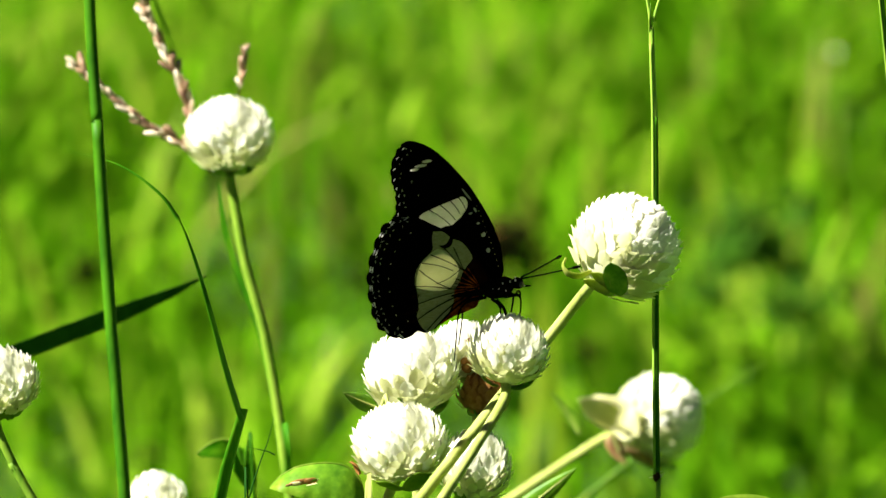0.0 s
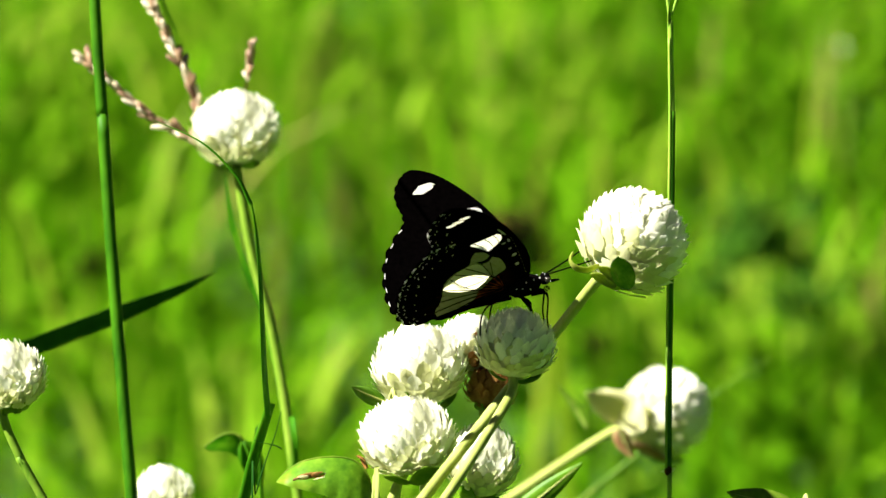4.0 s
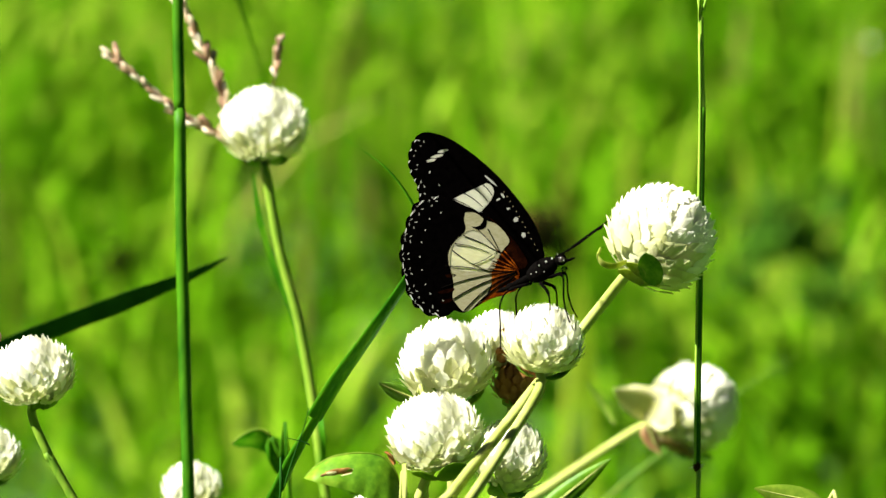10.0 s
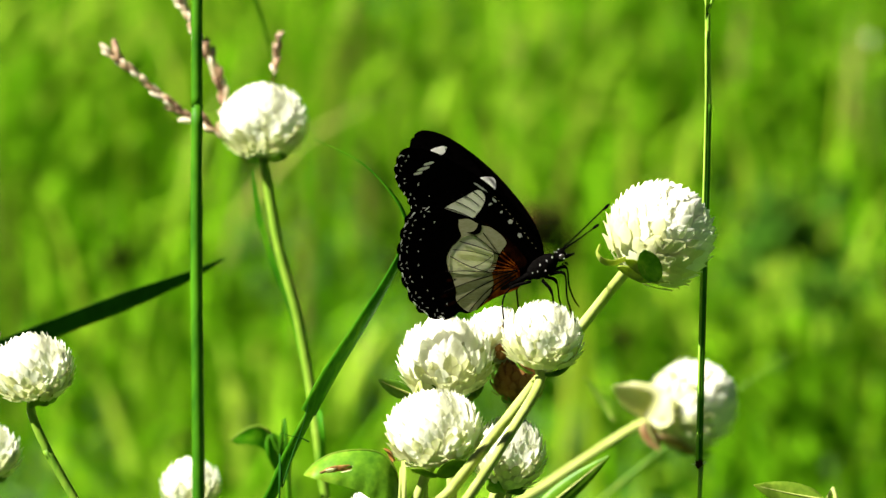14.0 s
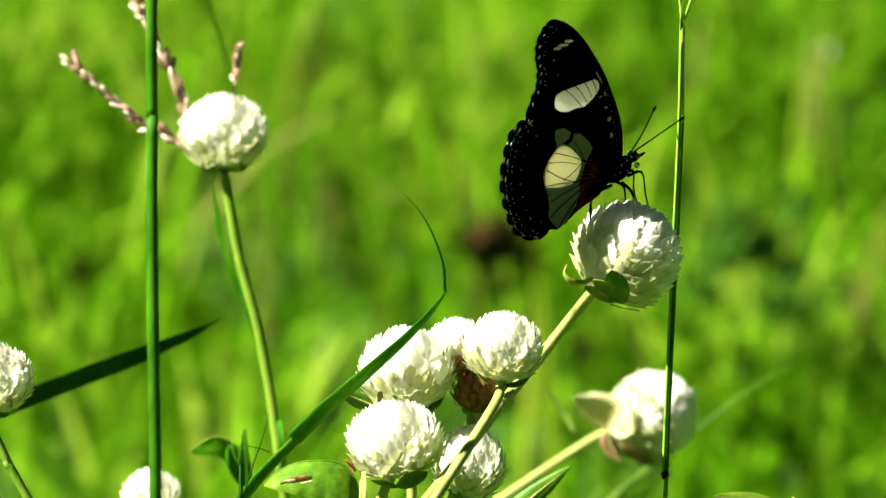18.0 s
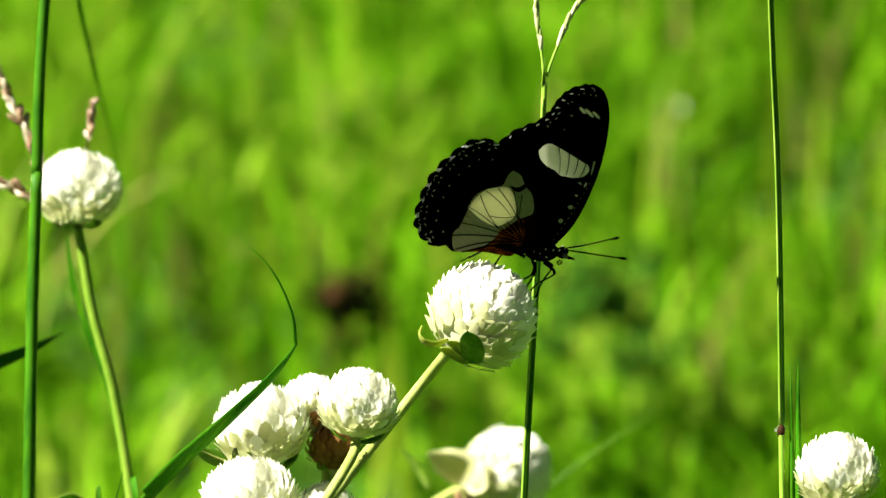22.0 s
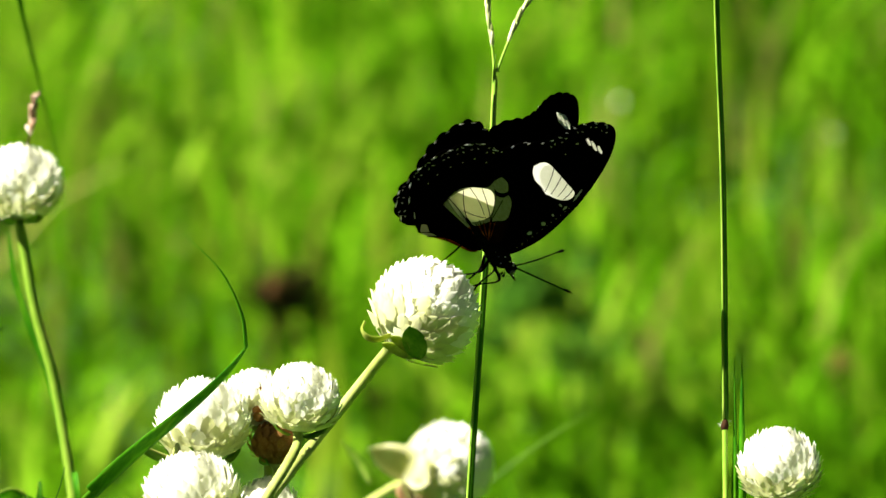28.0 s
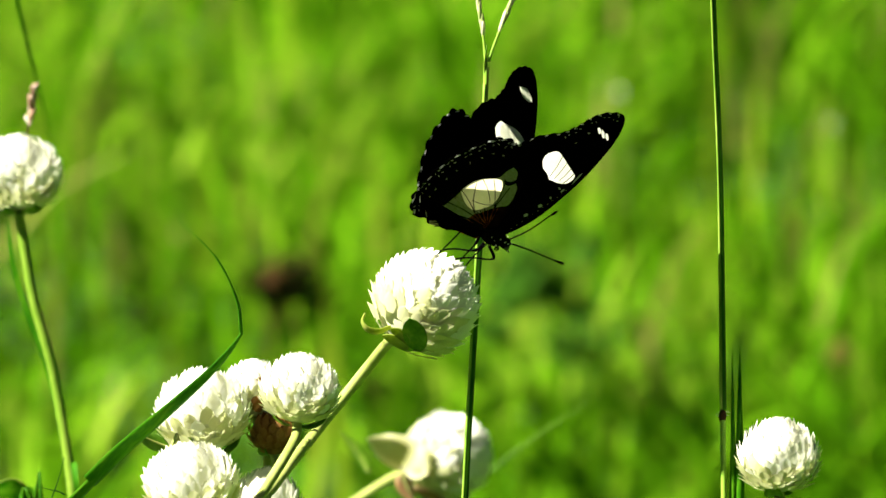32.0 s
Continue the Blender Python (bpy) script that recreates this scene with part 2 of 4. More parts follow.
# ---- ground and meadow ----
def meadow():
    s = 400.0
    n = 48
    verts, faces = [], []
    for i in range(n + 1):
        for j in range(n + 1):
            x = s * (2 * i / n - 1) * abs(2 * i / n - 1) ** 1.5
            y = s * (2 * j / n - 1) * abs(2 * j / n - 1) ** 1.5
            z = 0.02 * noise.noise(Vector((x * 0.8, y * 0.8, 0))) if abs(x) < 30 and abs(y) < 30 else 0
            verts.append((x, y, z - 0.02))
    for i in range(n):
        for j in range(n):
            k = i * (n + 1) + j
            faces.append((k, k + n + 1, k + n + 2, k + 1))
    tagged(mesh_object("ground", verts, faces, M_SOIL), "green mossy meadow soil under the grass", "ground", kind="structure")


def blades(name, count, box, height, width, mat, label, rng, lean=0.5, clump=None, hole=0.0):
    """count upright tapering grass blades in the plan's box, each bent at random, joined."""
    x0, x1, y0, y1 = box
    px, py = rng.uniform(x0, x1, count), rng.uniform(y0, y1, count)
    if clump:
        k = rng.integers(0, clump, count)
        cx, cy = rng.uniform(x0, x1, clump), rng.uniform(y0, y1, clump)
        px = 0.25 * px + 0.75 * cx[k] + rng.normal(0, 0.05, count)
        py = 0.25 * py + 0.75 * cy[k] + rng.normal(0, 0.09, count)
    h = rng.uniform(height[0], height[1], count)
    if hole:
        wave = np.sin(px * 9.1 + 2.1 * np.sin(py * 3.3)) * np.sin(py * 4.7 + 1.7 * np.sin(px * 6.1)) + 0.5 * np.sin(px * 21.0 + py * 8.0)
        h *= 1.0 + hole * np.clip(wave, -1.0, 1.0)
    w = rng.uniform(width[0], width[1], count) / 2
    az, face = rng.uniform(0, 2 * np.pi, count), rng.uniform(0, np.pi, count)
    bend = np.abs(rng.normal(0, lean, count)) * h
    rows = []
    for u, taper in ((0.0, 0.8), (0.35, 1.0), (0.7, 0.7)):
        bx, by, bz = px + np.cos(az) * bend * u ** 2, py + np.sin(az) * bend * u ** 2, h * (u - 0.15 * u ** 3)
        for side in (-1, 1):
            rows.append(np.stack([bx + side * np.cos(face) * w * taper, by + side * np.sin(face) * w * taper, bz - 0.02], 1))
    rows.append(np.stack([px + np.cos(az) * bend, py + np.sin(az) * bend, h * 0.85 - 0.02], 1))
    co = np.stack(rows, 1).reshape(-1)
    base = np.arange(count)[:, None] * 7
    quads = (base + np.array([0, 1, 3, 2, 2, 3, 5, 4])[None]).reshape(-1)
    tris = (base + np.array([4, 5, 6])[None]).reshape(-1)
    me = bpy.data.meshes.new(name)
    me.vertices.add(count * 7)
    me.vertices.foreach_set("co", co)
    me.loops.add(len(quads) + len(tris))
    me.loops.foreach_set("vertex_index", np.concatenate([quads, tris]).astype(np.int32))
    me.polygons.add(count * 3)
    starts = np.concatenate([np.arange(count * 2) * 4, count * 8 + np.arange(count) * 3]).astype(np.int32)
    me.polygons.foreach_set("loop_start", starts)
    me.materials.append(mat)
    me.update(calc_edges=True)
    return tagged(new(name, me), label, "grass", kind="stuff")


meadow()
rng = np.random.default_rng(4)
blades("meadow_grass", 30000, (-0.75, 1.0, 1.55, 4.0), (0.035, 0.11), (0.004, 0.010), M_GRASS, "bright green meadow grass of mixed short blades", rng, 0.6, hole=0.6)
blades("far_meadow_grass", 24000, (-3.0, 3.4, 3.9, 10.0), (0.05, 0.15), (0.008, 0.02), M_GRASS, "sunlit green grass far back in the meadow", rng, 0.8, hole=0.5)
blades("side_meadow_grass", 9000, (-2.5, -0.7, 0.3, 4.0), (0.04, 0.14), (0.006, 0.014), M_GRASS, "green meadow grass beside the flowers", rng, 0.8, hole=0.5)
blades("near_meadow_grass", 9000, (-0.7, 2.4, 0.3, 1.6), (0.03, 0.12), (0.005, 0.012), M_GRASS, "green meadow grass round the flower stalks", rng, 0.8, hole=0.5)
blades("tall_meadow_grass", 300, (-0.6, 0.85, 2.15, 3.4), (0.10, 0.22), (0.003, 0.007), M_GRASS, "taller upright green grass blades in the meadow", rng, 0.25, clump=70)
blades("dry_grass", 200, (-0.6, 0.85, 2.0, 3.4), (0.06, 0.18), (0.004, 0.008), M_STRAW, "thin straw-coloured dry grass blades", rng, 0.22, clump=40)
blades("pale_grass", 90, (-0.6, 0.85, 2.1, 3.2), (0.10, 0.22), (0.003, 0.007), M_PALE, "pale yellow-green upright grass stems in the meadow", rng, 0.14, clump=34)
blades("right_meadow_grass", 12000, (0.95, 3.6, 1.5, 4.0), (0.04, 0.13), (0.006, 0.016), M_GRASS, "green meadow grass spreading beyond the flowers", rng, 0.8, hole=0.5)
blades("back_meadow_grass", 24000, (-3.0, 3.4, -4.0, 0.35), (0.04, 0.13), (0.008, 0.02), M_GRASS, "green meadow grass around the open ground", rng, 0.8, hole=0.5)
blades("outer_meadow_grass", 24000, (-6.0, -2.4, -4.0, 10.0), (0.05, 0.14), (0.010, 0.024), M_GRASS, "green grass at the side of the meadow", rng, 0.8, hole=0.5)
blades("outer_meadow_grass", 18000, (3.3, 6.0, -4.0, 10.0), (0.05, 0.14), (0.010, 0.024), M_GRASS, "green grass at the other side of the meadow", rng, 0.8, hole=0.5)
blades("side_meadow_grass", 6000, (2.3, 3.5, 0.2, 1.7), (0.04, 0.13), (0.006, 0.016), M_GRASS, "green meadow grass to the side of the open ground", rng, 0.8, hole=0.5)

# ---- globe flowers ----
def bract_mesh():
    """One keeled, pointed scale, a unit long, in four colours."""
    v, f = [], []
    for y, half, rim, keel in ((0.0, 0.24, -0.05, 0.0), (0.42, 0.39, -0.06, 0.03), (0.76, 0.28, -0.03, 0.04)):
        v += [(-half, y, rim), (0.0, y + 0.02, keel), (half, y, rim)]
    v += [(-0.09, 0.94, 0.01), (0.01, 1.05, 0.07), (0.10, 0.91, 0.01)]
    for k in (0, 3, 6):
        f += [(k, k + 1, k + 4, k + 3), (k + 1, k + 2, k + 5, k + 4)]
    out = []
    for mat in (M_BRACT, M_DEAD, M_MAGENTA, M_BRACT_LOW):
        me = bpy.data.meshes.new("bract")
        me.from_pydata(v, [], f)
        me.materials.append(mat)
        me.polygons.foreach_set("use_smooth", [True] * len(f))
        me.update()
        out.append(me)
    return out


BRACT, BRACT_DEAD, BRACT_MAGENTA, BRACT_LOW = bract_mesh()


def leaf_piece(base, way, out, length, width, curl=0.3, n=9, fold=0.3):
    """A pointed oval leaf from base along way, that curls towards out."""
    pts, wid = [], []
    for i in range(n):
        u = i / (n - 1)
        pts.append(base + way * length * (u - curl * 0.25 * u ** 3) + out * length * curl * u * u)
        wid.append(max(0.00015, width * 0.5 * (math.sin(math.pi * min(1, u ** 0.75 * 0.97 + 0.03))) ** 0.8))
    return ribbon(pts, wid, way.cross(out).normalized(), fold)


def flower(x, y, r, axis, d, stalk, label, thick=(7, 8), count=180, sepals=((0.5, 1), (0.5, 4.1)), squash=0.95, dead=None,
           name="globe_flower", stalk_mat=None, head_mat=None):
    """One globe flower: a head of pointed bracts round a core, two small leaves below it, and its stalk down to the ground."""
    top = at(x, y, d)
    ob = thing(name, label, "flower", top, "white globe flowers")
    rad = size(r, d)
    ax = (SIDE * axis[0] + UP * axis[1] - BACK * axis[2]).normalized()
    e1 = ax.cross(BACK).normalized()
    e2 = ax.cross(e1)
    turn = Matrix((e1, e2, ax)).transposed()
    head = mesh_object("head", *ball((0, 0, 0), (rad * 0.84, rad * 0.84, rad * 0.84 * squash), turn, 12, 18), head_mat or (M_DEAD if dead == 2 else M_CORE), ob)
    rnd = random.Random(int(x * 7 + y))
    for i in range(count):
        a = math.acos(1 - (i + 0.5) / count * 1.86)
        w = i * 2.399963 + rnd.uniform(-0.12, 0.12)
        ring = math.cos(w) * e1 + math.sin(w) * e2
        nrm = math.cos(a) * ax + math.sin(a) * ring
        tow = math.sin(a) * ax - math.cos(a) * ring
        lift = 0.08 + 0.32 * max(0, math.cos(a)) ** 1.5 + rnd.uniform(-0.05, 0.07)
        way = (tow * 0.85 + nrm * lift + ring * rnd.uniform(-0.05, 0.05)).normalized()
        side = way.cross(nrm).normalized()
        side = (side + nrm * rnd.uniform(-0.09, 0.09)).normalized()
        face = side.cross(way)
        ln = rad * rnd.uniform(0.31, 0.41)
        rise = ln / rad * lift / math.hypot(0.85, lift)
        base = (math.cos(a) * squash * ax + math.sin(a) * ring) * rad * (0.95 - rise + rnd.uniform(-0.02, 0.03))
        m = Matrix((side * ln, way * ln, face * ln)).transposed().to_4x4()
        gone = dead and dead < 2 and rnd.random() < dead * max(0, math.sin(w - 1.0)) * (1 if a > 1.5 else 0)
        b = bpy.data.objects.new("bract", BRACT_MAGENTA if head_mat else BRACT_DEAD if gone or dead == 2 else BRACT_LOW if a > 1.85 + rnd.uniform(-0.25, 0.35) else BRACT)
        scene.collection.objects.link(b)
        b.parent = head
        b.matrix_basis = Matrix.Translation(base) @ m
    low = -ax * rad * squash * 0.72
    for ln, w, *pale in sepals:
        out = math.cos(w) * e1 + math.sin(w) * e2
        piece = leaf_piece(low * 1.28 + out * rad * 0.10, (out * 0.95 + ax * 0.12).normalized(), (ax * 0.9 - out * 0.3).normalized(), rad * ln * 2, rad * ln * 1.15, 0.55)
        mesh_object("flower_leaf", *piece, M_LEAF_PALE if pale else M_SEPAL, ob)
    pts = [top + low * 0.9] + [at(*(q if len(q) == 3 else (*q, d))) for q in stalk]
    last, before = pts[-1], pts[-2]
    way = (last - before).normalized()
    foot = last + way * 0.12
    pts += [foot, Vector((foot.x + way.x * 0.05, foot.y + 0.01, foot.z * 0.45)), Vector((foot.x + way.x * 0.05, foot.y + 0.015, -0.03))]
    n = 40
    line = spline(pts, n)
    rr = [size(thick[0] + (thick[1] - thick[0]) * min(1, i / 8), d) * (1.35 if i == 0 else 1) for i in range(n)]
    mesh_object("stalk", *moved(tube(line, rr, 9), top), stalk_mat or M_STALK, ob)
    return ob


def hug_leaf(ob, rad, place, along, length, width, mat, lift=1.03, name="flower_leaf", flare=0.10):
    """A pointed leaf laid on a flower head of that radius: place and along are ways to the right, up and to the front."""
    c = (SIDE * place[0] + UP * place[1] - BACK * place[2]).normalized()
    t = SIDE * along[0] + UP * along[1] - BACK * along[2]
    t = (t - c * t.dot(c)).normalized()
    b = c.cross(t)
    n, verts, faces = 11, [], []
    for skin in (0.0, -0.025):
        for i in range(n):
            u = 2 * i / (n - 1) - 1
            w = width * (max(0.0, 1 - abs(u) ** 2.4)) ** 0.8 + 0.004
            for v in (-1, -0.5, 0, 0.5, 1):
                q = (c + t * u * length + b * v * w).normalized()
                verts.append(q * rad * (lift + skin + 0.05 * abs(v) + flare * max(0, u) ** 2))
    for i in range(n - 1):
        for j in range(4):
            k = i * 5 + j
            faces.append((k, k + 1, k + 6, k + 5))
            faces.append((n * 5 + k + 1, n * 5 + k, n * 5 + k + 5, n * 5 + k + 6))
        for k in (i * 5, i * 5 + 4):
            faces.append((k, k + 5, n * 5 + k + 5, n * 5 + k))
    return mesh_object(name, verts, faces, mat, ob)


def flowers():
    made = {}
    made["perch"] = flower(965, 607, 73, (0.15, 1, 0.05), 0.0, [(957, 690, -0.004), (908, 772, -0.020), (838, 882, -0.036)],
                           "white globe flower on a pale hairy stalk below the butterfly", (9, 9), 250, ((0.42, 0.15), (0.52, 3.3)), 0.9)
    made["back_left"] = flower(794, 647, 86, (-0.1, 1, 0.0), 0.021, [(800, 740, 0.022), (805, 882, 0.024)],
                               "full white globe flower close behind the others", (8, 9), 250, ((0.5, 1.0), (0.5, 3.4)), 0.92)
    made["behind"] = flower(884, 606, 58, (0.1, 1, -0.2), 0.035, [(905, 690), (908, 760), (880, 882)],
                            "white globe flower with brown withered lower bracts", (8, 9), 230, ((0.4, 1), (0.4, 4)), dead=0.4)
    made["front_low"] = flower(774, 773, 87, (-0.05, 1, 0.2), -0.004, [(757, 850), (745, 882)],
                               "white globe flower above a broad chewed leaf", (9, 9), 250, ((0.4, 3.6),), 0.82)
    hug_leaf(made["front_low"], size(87), (0.30, -0.62, 0.62), (0.75, 0.65, 0), 0.34, 0.24, M_LEAF_PALE, 1.0)
    hug_leaf(made["front_low"], size(87), (-0.18, -0.72, 0.60), (-0.8, 0.6, 0), 0.28, 0.10, M_LEAF_PALE, 0.98)
    hug_leaf(made["front_low"], size(87), (-0.90, -0.42, 0.30), (0.3, 1, 0), 0.16, 0.12, M_DEAD, 1.0, "withered_leaf")
    made["low"] = flower(906, 812, 66, (0.1, 1, 0.0), 0.018, [(890, 882), (880, 920)],
                         "white globe flower low in the cluster behind two stalks", (8, 9), 230, squash=1.1)
    made["right"] = flower(1172, 424, 98, (0.60, 0.76, -0.28), 0.0, [(1112, 487, 0.010), (1060, 551, 0.022), (1003, 622, 0.022), (946, 692, 0.004), (872, 786, -0.020), (798, 880, -0.034)],
                           "large white globe flower leaning on a long pale stalk", (10, 10), 290, ((0.2, 2.9, 1),), 0.98)
    rad = size(98)
    hug_leaf(made["right"], rad, (-0.20, -0.52, 0.83), (-0.12, 1, 0), 0.36, 0.20, M_SEPAL, 1.04)
    hug_leaf(made["right"], rad, (-0.50, -0.62, 0.60), (-0.9, 0.5, 0), 0.24, 0.12, M_LIME, 1.03)
    curl = spline([at(1172 + x, 424 + y, -0.004) for x, y in ((-106, 14), (-112, 30), (-103, 46), (-82, 51), (-62, 43), (-48, 38))], 16)
    mesh_object("flower_leaf", *moved(ribbon(curl, [size(3 + 9 * math.sin(math.pi * (0.1 + 0.85 * i / 15))) for i in range(16)], (BACK - UP * 0.5).normalized(), 0.4), at(1172, 424)), M_LIME, made["right"])
    hug_leaf(made["right"], rad, (-0.42, -0.50, 0.74), (-0.7, 0.75, 0), 0.20, 0.10, M_LIME, 1.03)
    made["back_right"] = flower(1228, 724, 80, (0.84, 0.46, -0.1), 0.19, [(1140, 756), (1050, 812), (945, 882)],
                                "white globe flower leaning over beside a pale leaf", (7, 8), 250, ((0.3, 2.9),), 1.05)
    hug_leaf(made["back_right"], size(80, 0.19), (-0.62, -0.45, 0.62), (0.4, 0.9, 0), 0.30, 0.24, M_PALELEAF, 1.0)
    hug_leaf(made["back_right"], size(80, 0.19), (-0.70, -0.02, 0.70), (-0.9, 0.35, 0.2), 0.45, 0.40, M_PALELEAF, 1.08, "pale_leaf", 0.9)
    hug_leaf(made["back_right"], size(80, 0.19), (-0.35, -0.80, 0.45), (0.9, -0.25, 0), 0.42, 0.22, M_WITHER, 1.02, "withered_leaf")
    hug_leaf(made["back_right"], size(80, 0.19), (0.05, -0.98, 0.25), (0.9, -0.4, 0), 0.36, 0.16, M_SEPAL, 1.06)
    made["left"] = flower(472, 227, 79, (-0.05, 1, 0.1), 0.11, [(474, 300), (498, 440), (530, 560), (556, 700), (580, 880)],
                          "tall white globe flower on a slim green stalk", (8, 9), 230, ((0.35, 0.8), (0.35, 3.6), (0.3, 2.2)), 0.9, stalk_mat=M_STALK_G)
    made["far_left"] = flower(64, 663, 73, (-0.12, 1, 0.15), 0.0, [(60, 735), (92, 810), (132, 882)],
                              "white globe flower on a green leaning stalk", (8, 8), 250, ((0.42, 1.7, 1), (0.4, 4.2), (0.35, 2.6)), 0.9, stalk_mat=M_STALK_G)
    made["corner"] = flower(-12, 808, 56, (0.1, 1, 0), 0.06, [(-10, 882), (-5, 930)], "small white globe flower near the ground leaves", (7, 7), 100)
    made["low_left"] = flower(343, 868, 55, (-0.1, 1, 0), 0.10, [(345, 930), (350, 990)], "small white globe flower low in the grass", (7, 7), 100)
    made["small"] = flower(655, 905, 34, (0, 1, 0), 0.03, [(655, 960), (660, 1000)], "small white globe flower half hidden by a leaf", (6, 7), 90)
    made["far_right"] = flower(1818, 727, 75, (0.0, 1, 0.1), 0.0, [(1820, 810), (1816, 890)],
                               "white globe flower beside a tall grass stem", (9, 10), 250, ((0.4, 1.2), (0.4, 4.2)))
    made["withered"] = flower(920, 684, 50, (0.2, 1, 0.1), 0.03, [(925, 735), (918, 800), (900, 900)], "brown withered globe flower hidden between white ones", (8, 8), 80, ((0.4, 1),), 0.8, dead=2)
    made["magenta"] = flower(-16, 598, 22, (0, 1, 0), 0.02, [(-20, 640), (-28, 720)], "small magenta globe flower beside a white one", (5, 6), 60, ((0.4, 1),), head_mat=M_MAGENTA)
    for x, y, d, r in ((1545, 76, 0.10, 7), (1930, 130, 0.08, 5)):
        d = on_ground(x, y, d)
        flower(x, y, r, (0, 1, 0.1), d, [(x + 2, y + 40), (x + 3, y + 80)], "distant pale globe flower standing in the meadow", (3, 3), 50, ((0.5, 1),), stalk_mat=M_STALK_G)
    return made


FLOWERS = flowers()


# ---- grasses near the flowers ----
def to_ground(p, lean=0.0):
    return [Vector((p.x + lean * 0.5, p.y + 0.005, p.z * 0.5)), Vector((p.x + lean, p.y + 0.01, -0.03))]


def pivot(name, label, category, x, y, d, group=""):
    return thing(name, label, category, at(x, y, d), group)


def grass_stem(root, pts, d, r, mat, n=40, part_name="culm", ground=True):
    line = [at(x, y, d) for x, y in pts]
    if ground:
        line += to_ground(line[-1])
    return mesh_object(part_name, *moved(tube(spline(line, n), [size(r[0], d), size(r[1], d)], 8), root.matrix_basis.translation), mat, root)


def spikelet_row(line, count, length, width, rnd, spread=0.5):
    """Small pointed seeds set along a line, joined."""
    pieces = []
    for i in range(count):
        k = i / count * (len(line) - 2)
        a = line[int(k)].lerp(line[int(k) + 1], k - int(k))
        way = (line[int(k) + 1] - line[int(k)]).normalized()
        off = Vector((rnd.uniform(-1, 1), rnd.uniform(-1, 1), rnd.uniform(-1, 1)))
        w = (way + off * spread).normalized()
        ln = length * rnd.uniform(0.7, 1.2)
        turn = w.to_track_quat("Z", "Y").to_matrix()
        pieces.append(ball(a + w * ln * 0.5, (width, width * 0.7, ln * 0.55), turn, 5, 6))
    return joined(*pieces)


def grasses():
    made = {}
    # slim culm with a hairy node, behind the large flower
    d = 0.014
    g = pivot("tall_grass", "slim green grass stem with a hairy node and opening spikelets", "grass", 1237, 1300, d, "tall grass stems")
    grass_stem(g, [(1240, 830), (1236, 1000), (1234, 1150)], d, (4.2, 4.5), M_CULM_Y)
    grass_stem(g, [(1246, 190), (1243, 400), (1239, 640), (1237, 826)], d, (6.2, 6.5), M_CULM, part_name="leaf_sheath", ground=False)
    grass_stem(g, [(1243, 30), (1244, 110), (1246, 200)], d, (5.0, 6.0), M_CULM_Y, part_name="upper_sheath", ground=False)
    # a thin paler strip laid down the left side of the stem
    strip = spline([at(1241, 60, d - 0.0006), at(1242, 190, d - 0.0006), at(1239, 400, d - 0.0006), at(1235.5, 640, d - 0.0006), at(1233.5, 822, d - 0.0006)], 30)
    mesh_object("sheath_edge", *moved(tube(strip, (size(2.6), size(2.8)), 6), g.matrix_basis.translation), M_CULM_Y, g)
    mesh_object("node", *moved(ball(at(1237, 826, d), (size(7), size(7), size(11))), g.matrix_basis.translation), M_NODE, g)
    rnd = random.Random(3)
    hairs = []
    for i in range(26):
        a = at(1237 + rnd.uniform(-4, 4), 824 + rnd.uniform(-7, 7), d)
        b = a + SIDE * size(rnd.choice((-1, 1)) * rnd.uniform(6, 15)) + UP * size(rnd.uniform(-6, 6)) + BACK * size(rnd.uniform(-6, 6))
        hairs.append(tube([a, (a + b) / 2, b], (0.00006, 0.00002), 4))
    mesh_object("node_hairs", *moved(joined(*hairs), g.matrix_basis.translation), M_HAIR, g)
    for k, pts in enumerate(([(1243, 32), (1236, -20), (1226, -75), (1222, -130)], [(1246, 20), (1262, -30), (1283, -85), (1310, -125)])):
        line = spline([at(x, y, d) for x, y in pts], 24)
        mesh_object("spikelet_stem", *moved(tube(line, (size(3), size(1.2)), 6), g.matrix_basis.translation), M_CULM_Y, g)
        mesh_object("spikelets", *moved(spikelet_row(line[8:], 26, 0.0042, 0.0006, rnd, 0.12), g.matrix_basis.translation), M_SPIKE, g)
    mesh_object("sheath_tip", *moved(leaf_piece(at(1240, 45, d), UP, SIDE * 0.3, size(60), size(14), 0.15), g.matrix_basis.translation), M_LEAF, g)
    made["slim"] = g
    # thick culm that the wind swings, a little nearer than the flowers
    d = -0.05
    g = pivot("tall_grass", "thick dark green grass stem swaying before the flowers", "grass", 352, 1860, d, "tall grass stems")
    grass_stem(g, [(207, -260), (215, 0), (229, 200)], d, (10, 11), M_CULM, 24, "leaf_sheath", False)
    grass_stem(g, [(229, 196), (246, 441), (283, 882), (325, 1400), (352, 1860)], d, (11, 13), M_CULM, 40)
    line = spline([at(210, -120, d), at(220, -240, 0.0), at(252, -235, 0.08), at(310, -70, 0.15), at(372, 90, 0.20), at(424, 235, 0.24)], 24)
    wid = [size(6.5) * min(1, 0.3 + i / 5) * min(1, (1 - i / 23) * 1.6 + 0.04) for i in range(24)]
    mesh_object("drooping_blade", *moved(ribbon(line, wid, (SIDE + BACK).normalized(), 0.3), g.matrix_basis.translation), M_BLADE, g)
    made["thick"] = g
    # far-right culm with a node and sheathing blades
    d = 0.004
    g = pivot("tall_grass", "tall upright green grass stem with sheathing blades", "grass", 1716, 1300, d, "tall grass stems")
    grass_stem(g, [(1697, -300), (1702, -80), (1713, 200), (1717, 440), (1719, 640)], d, (5.2, 6.2), M_CULM, 40, "leaf_sheath", False)
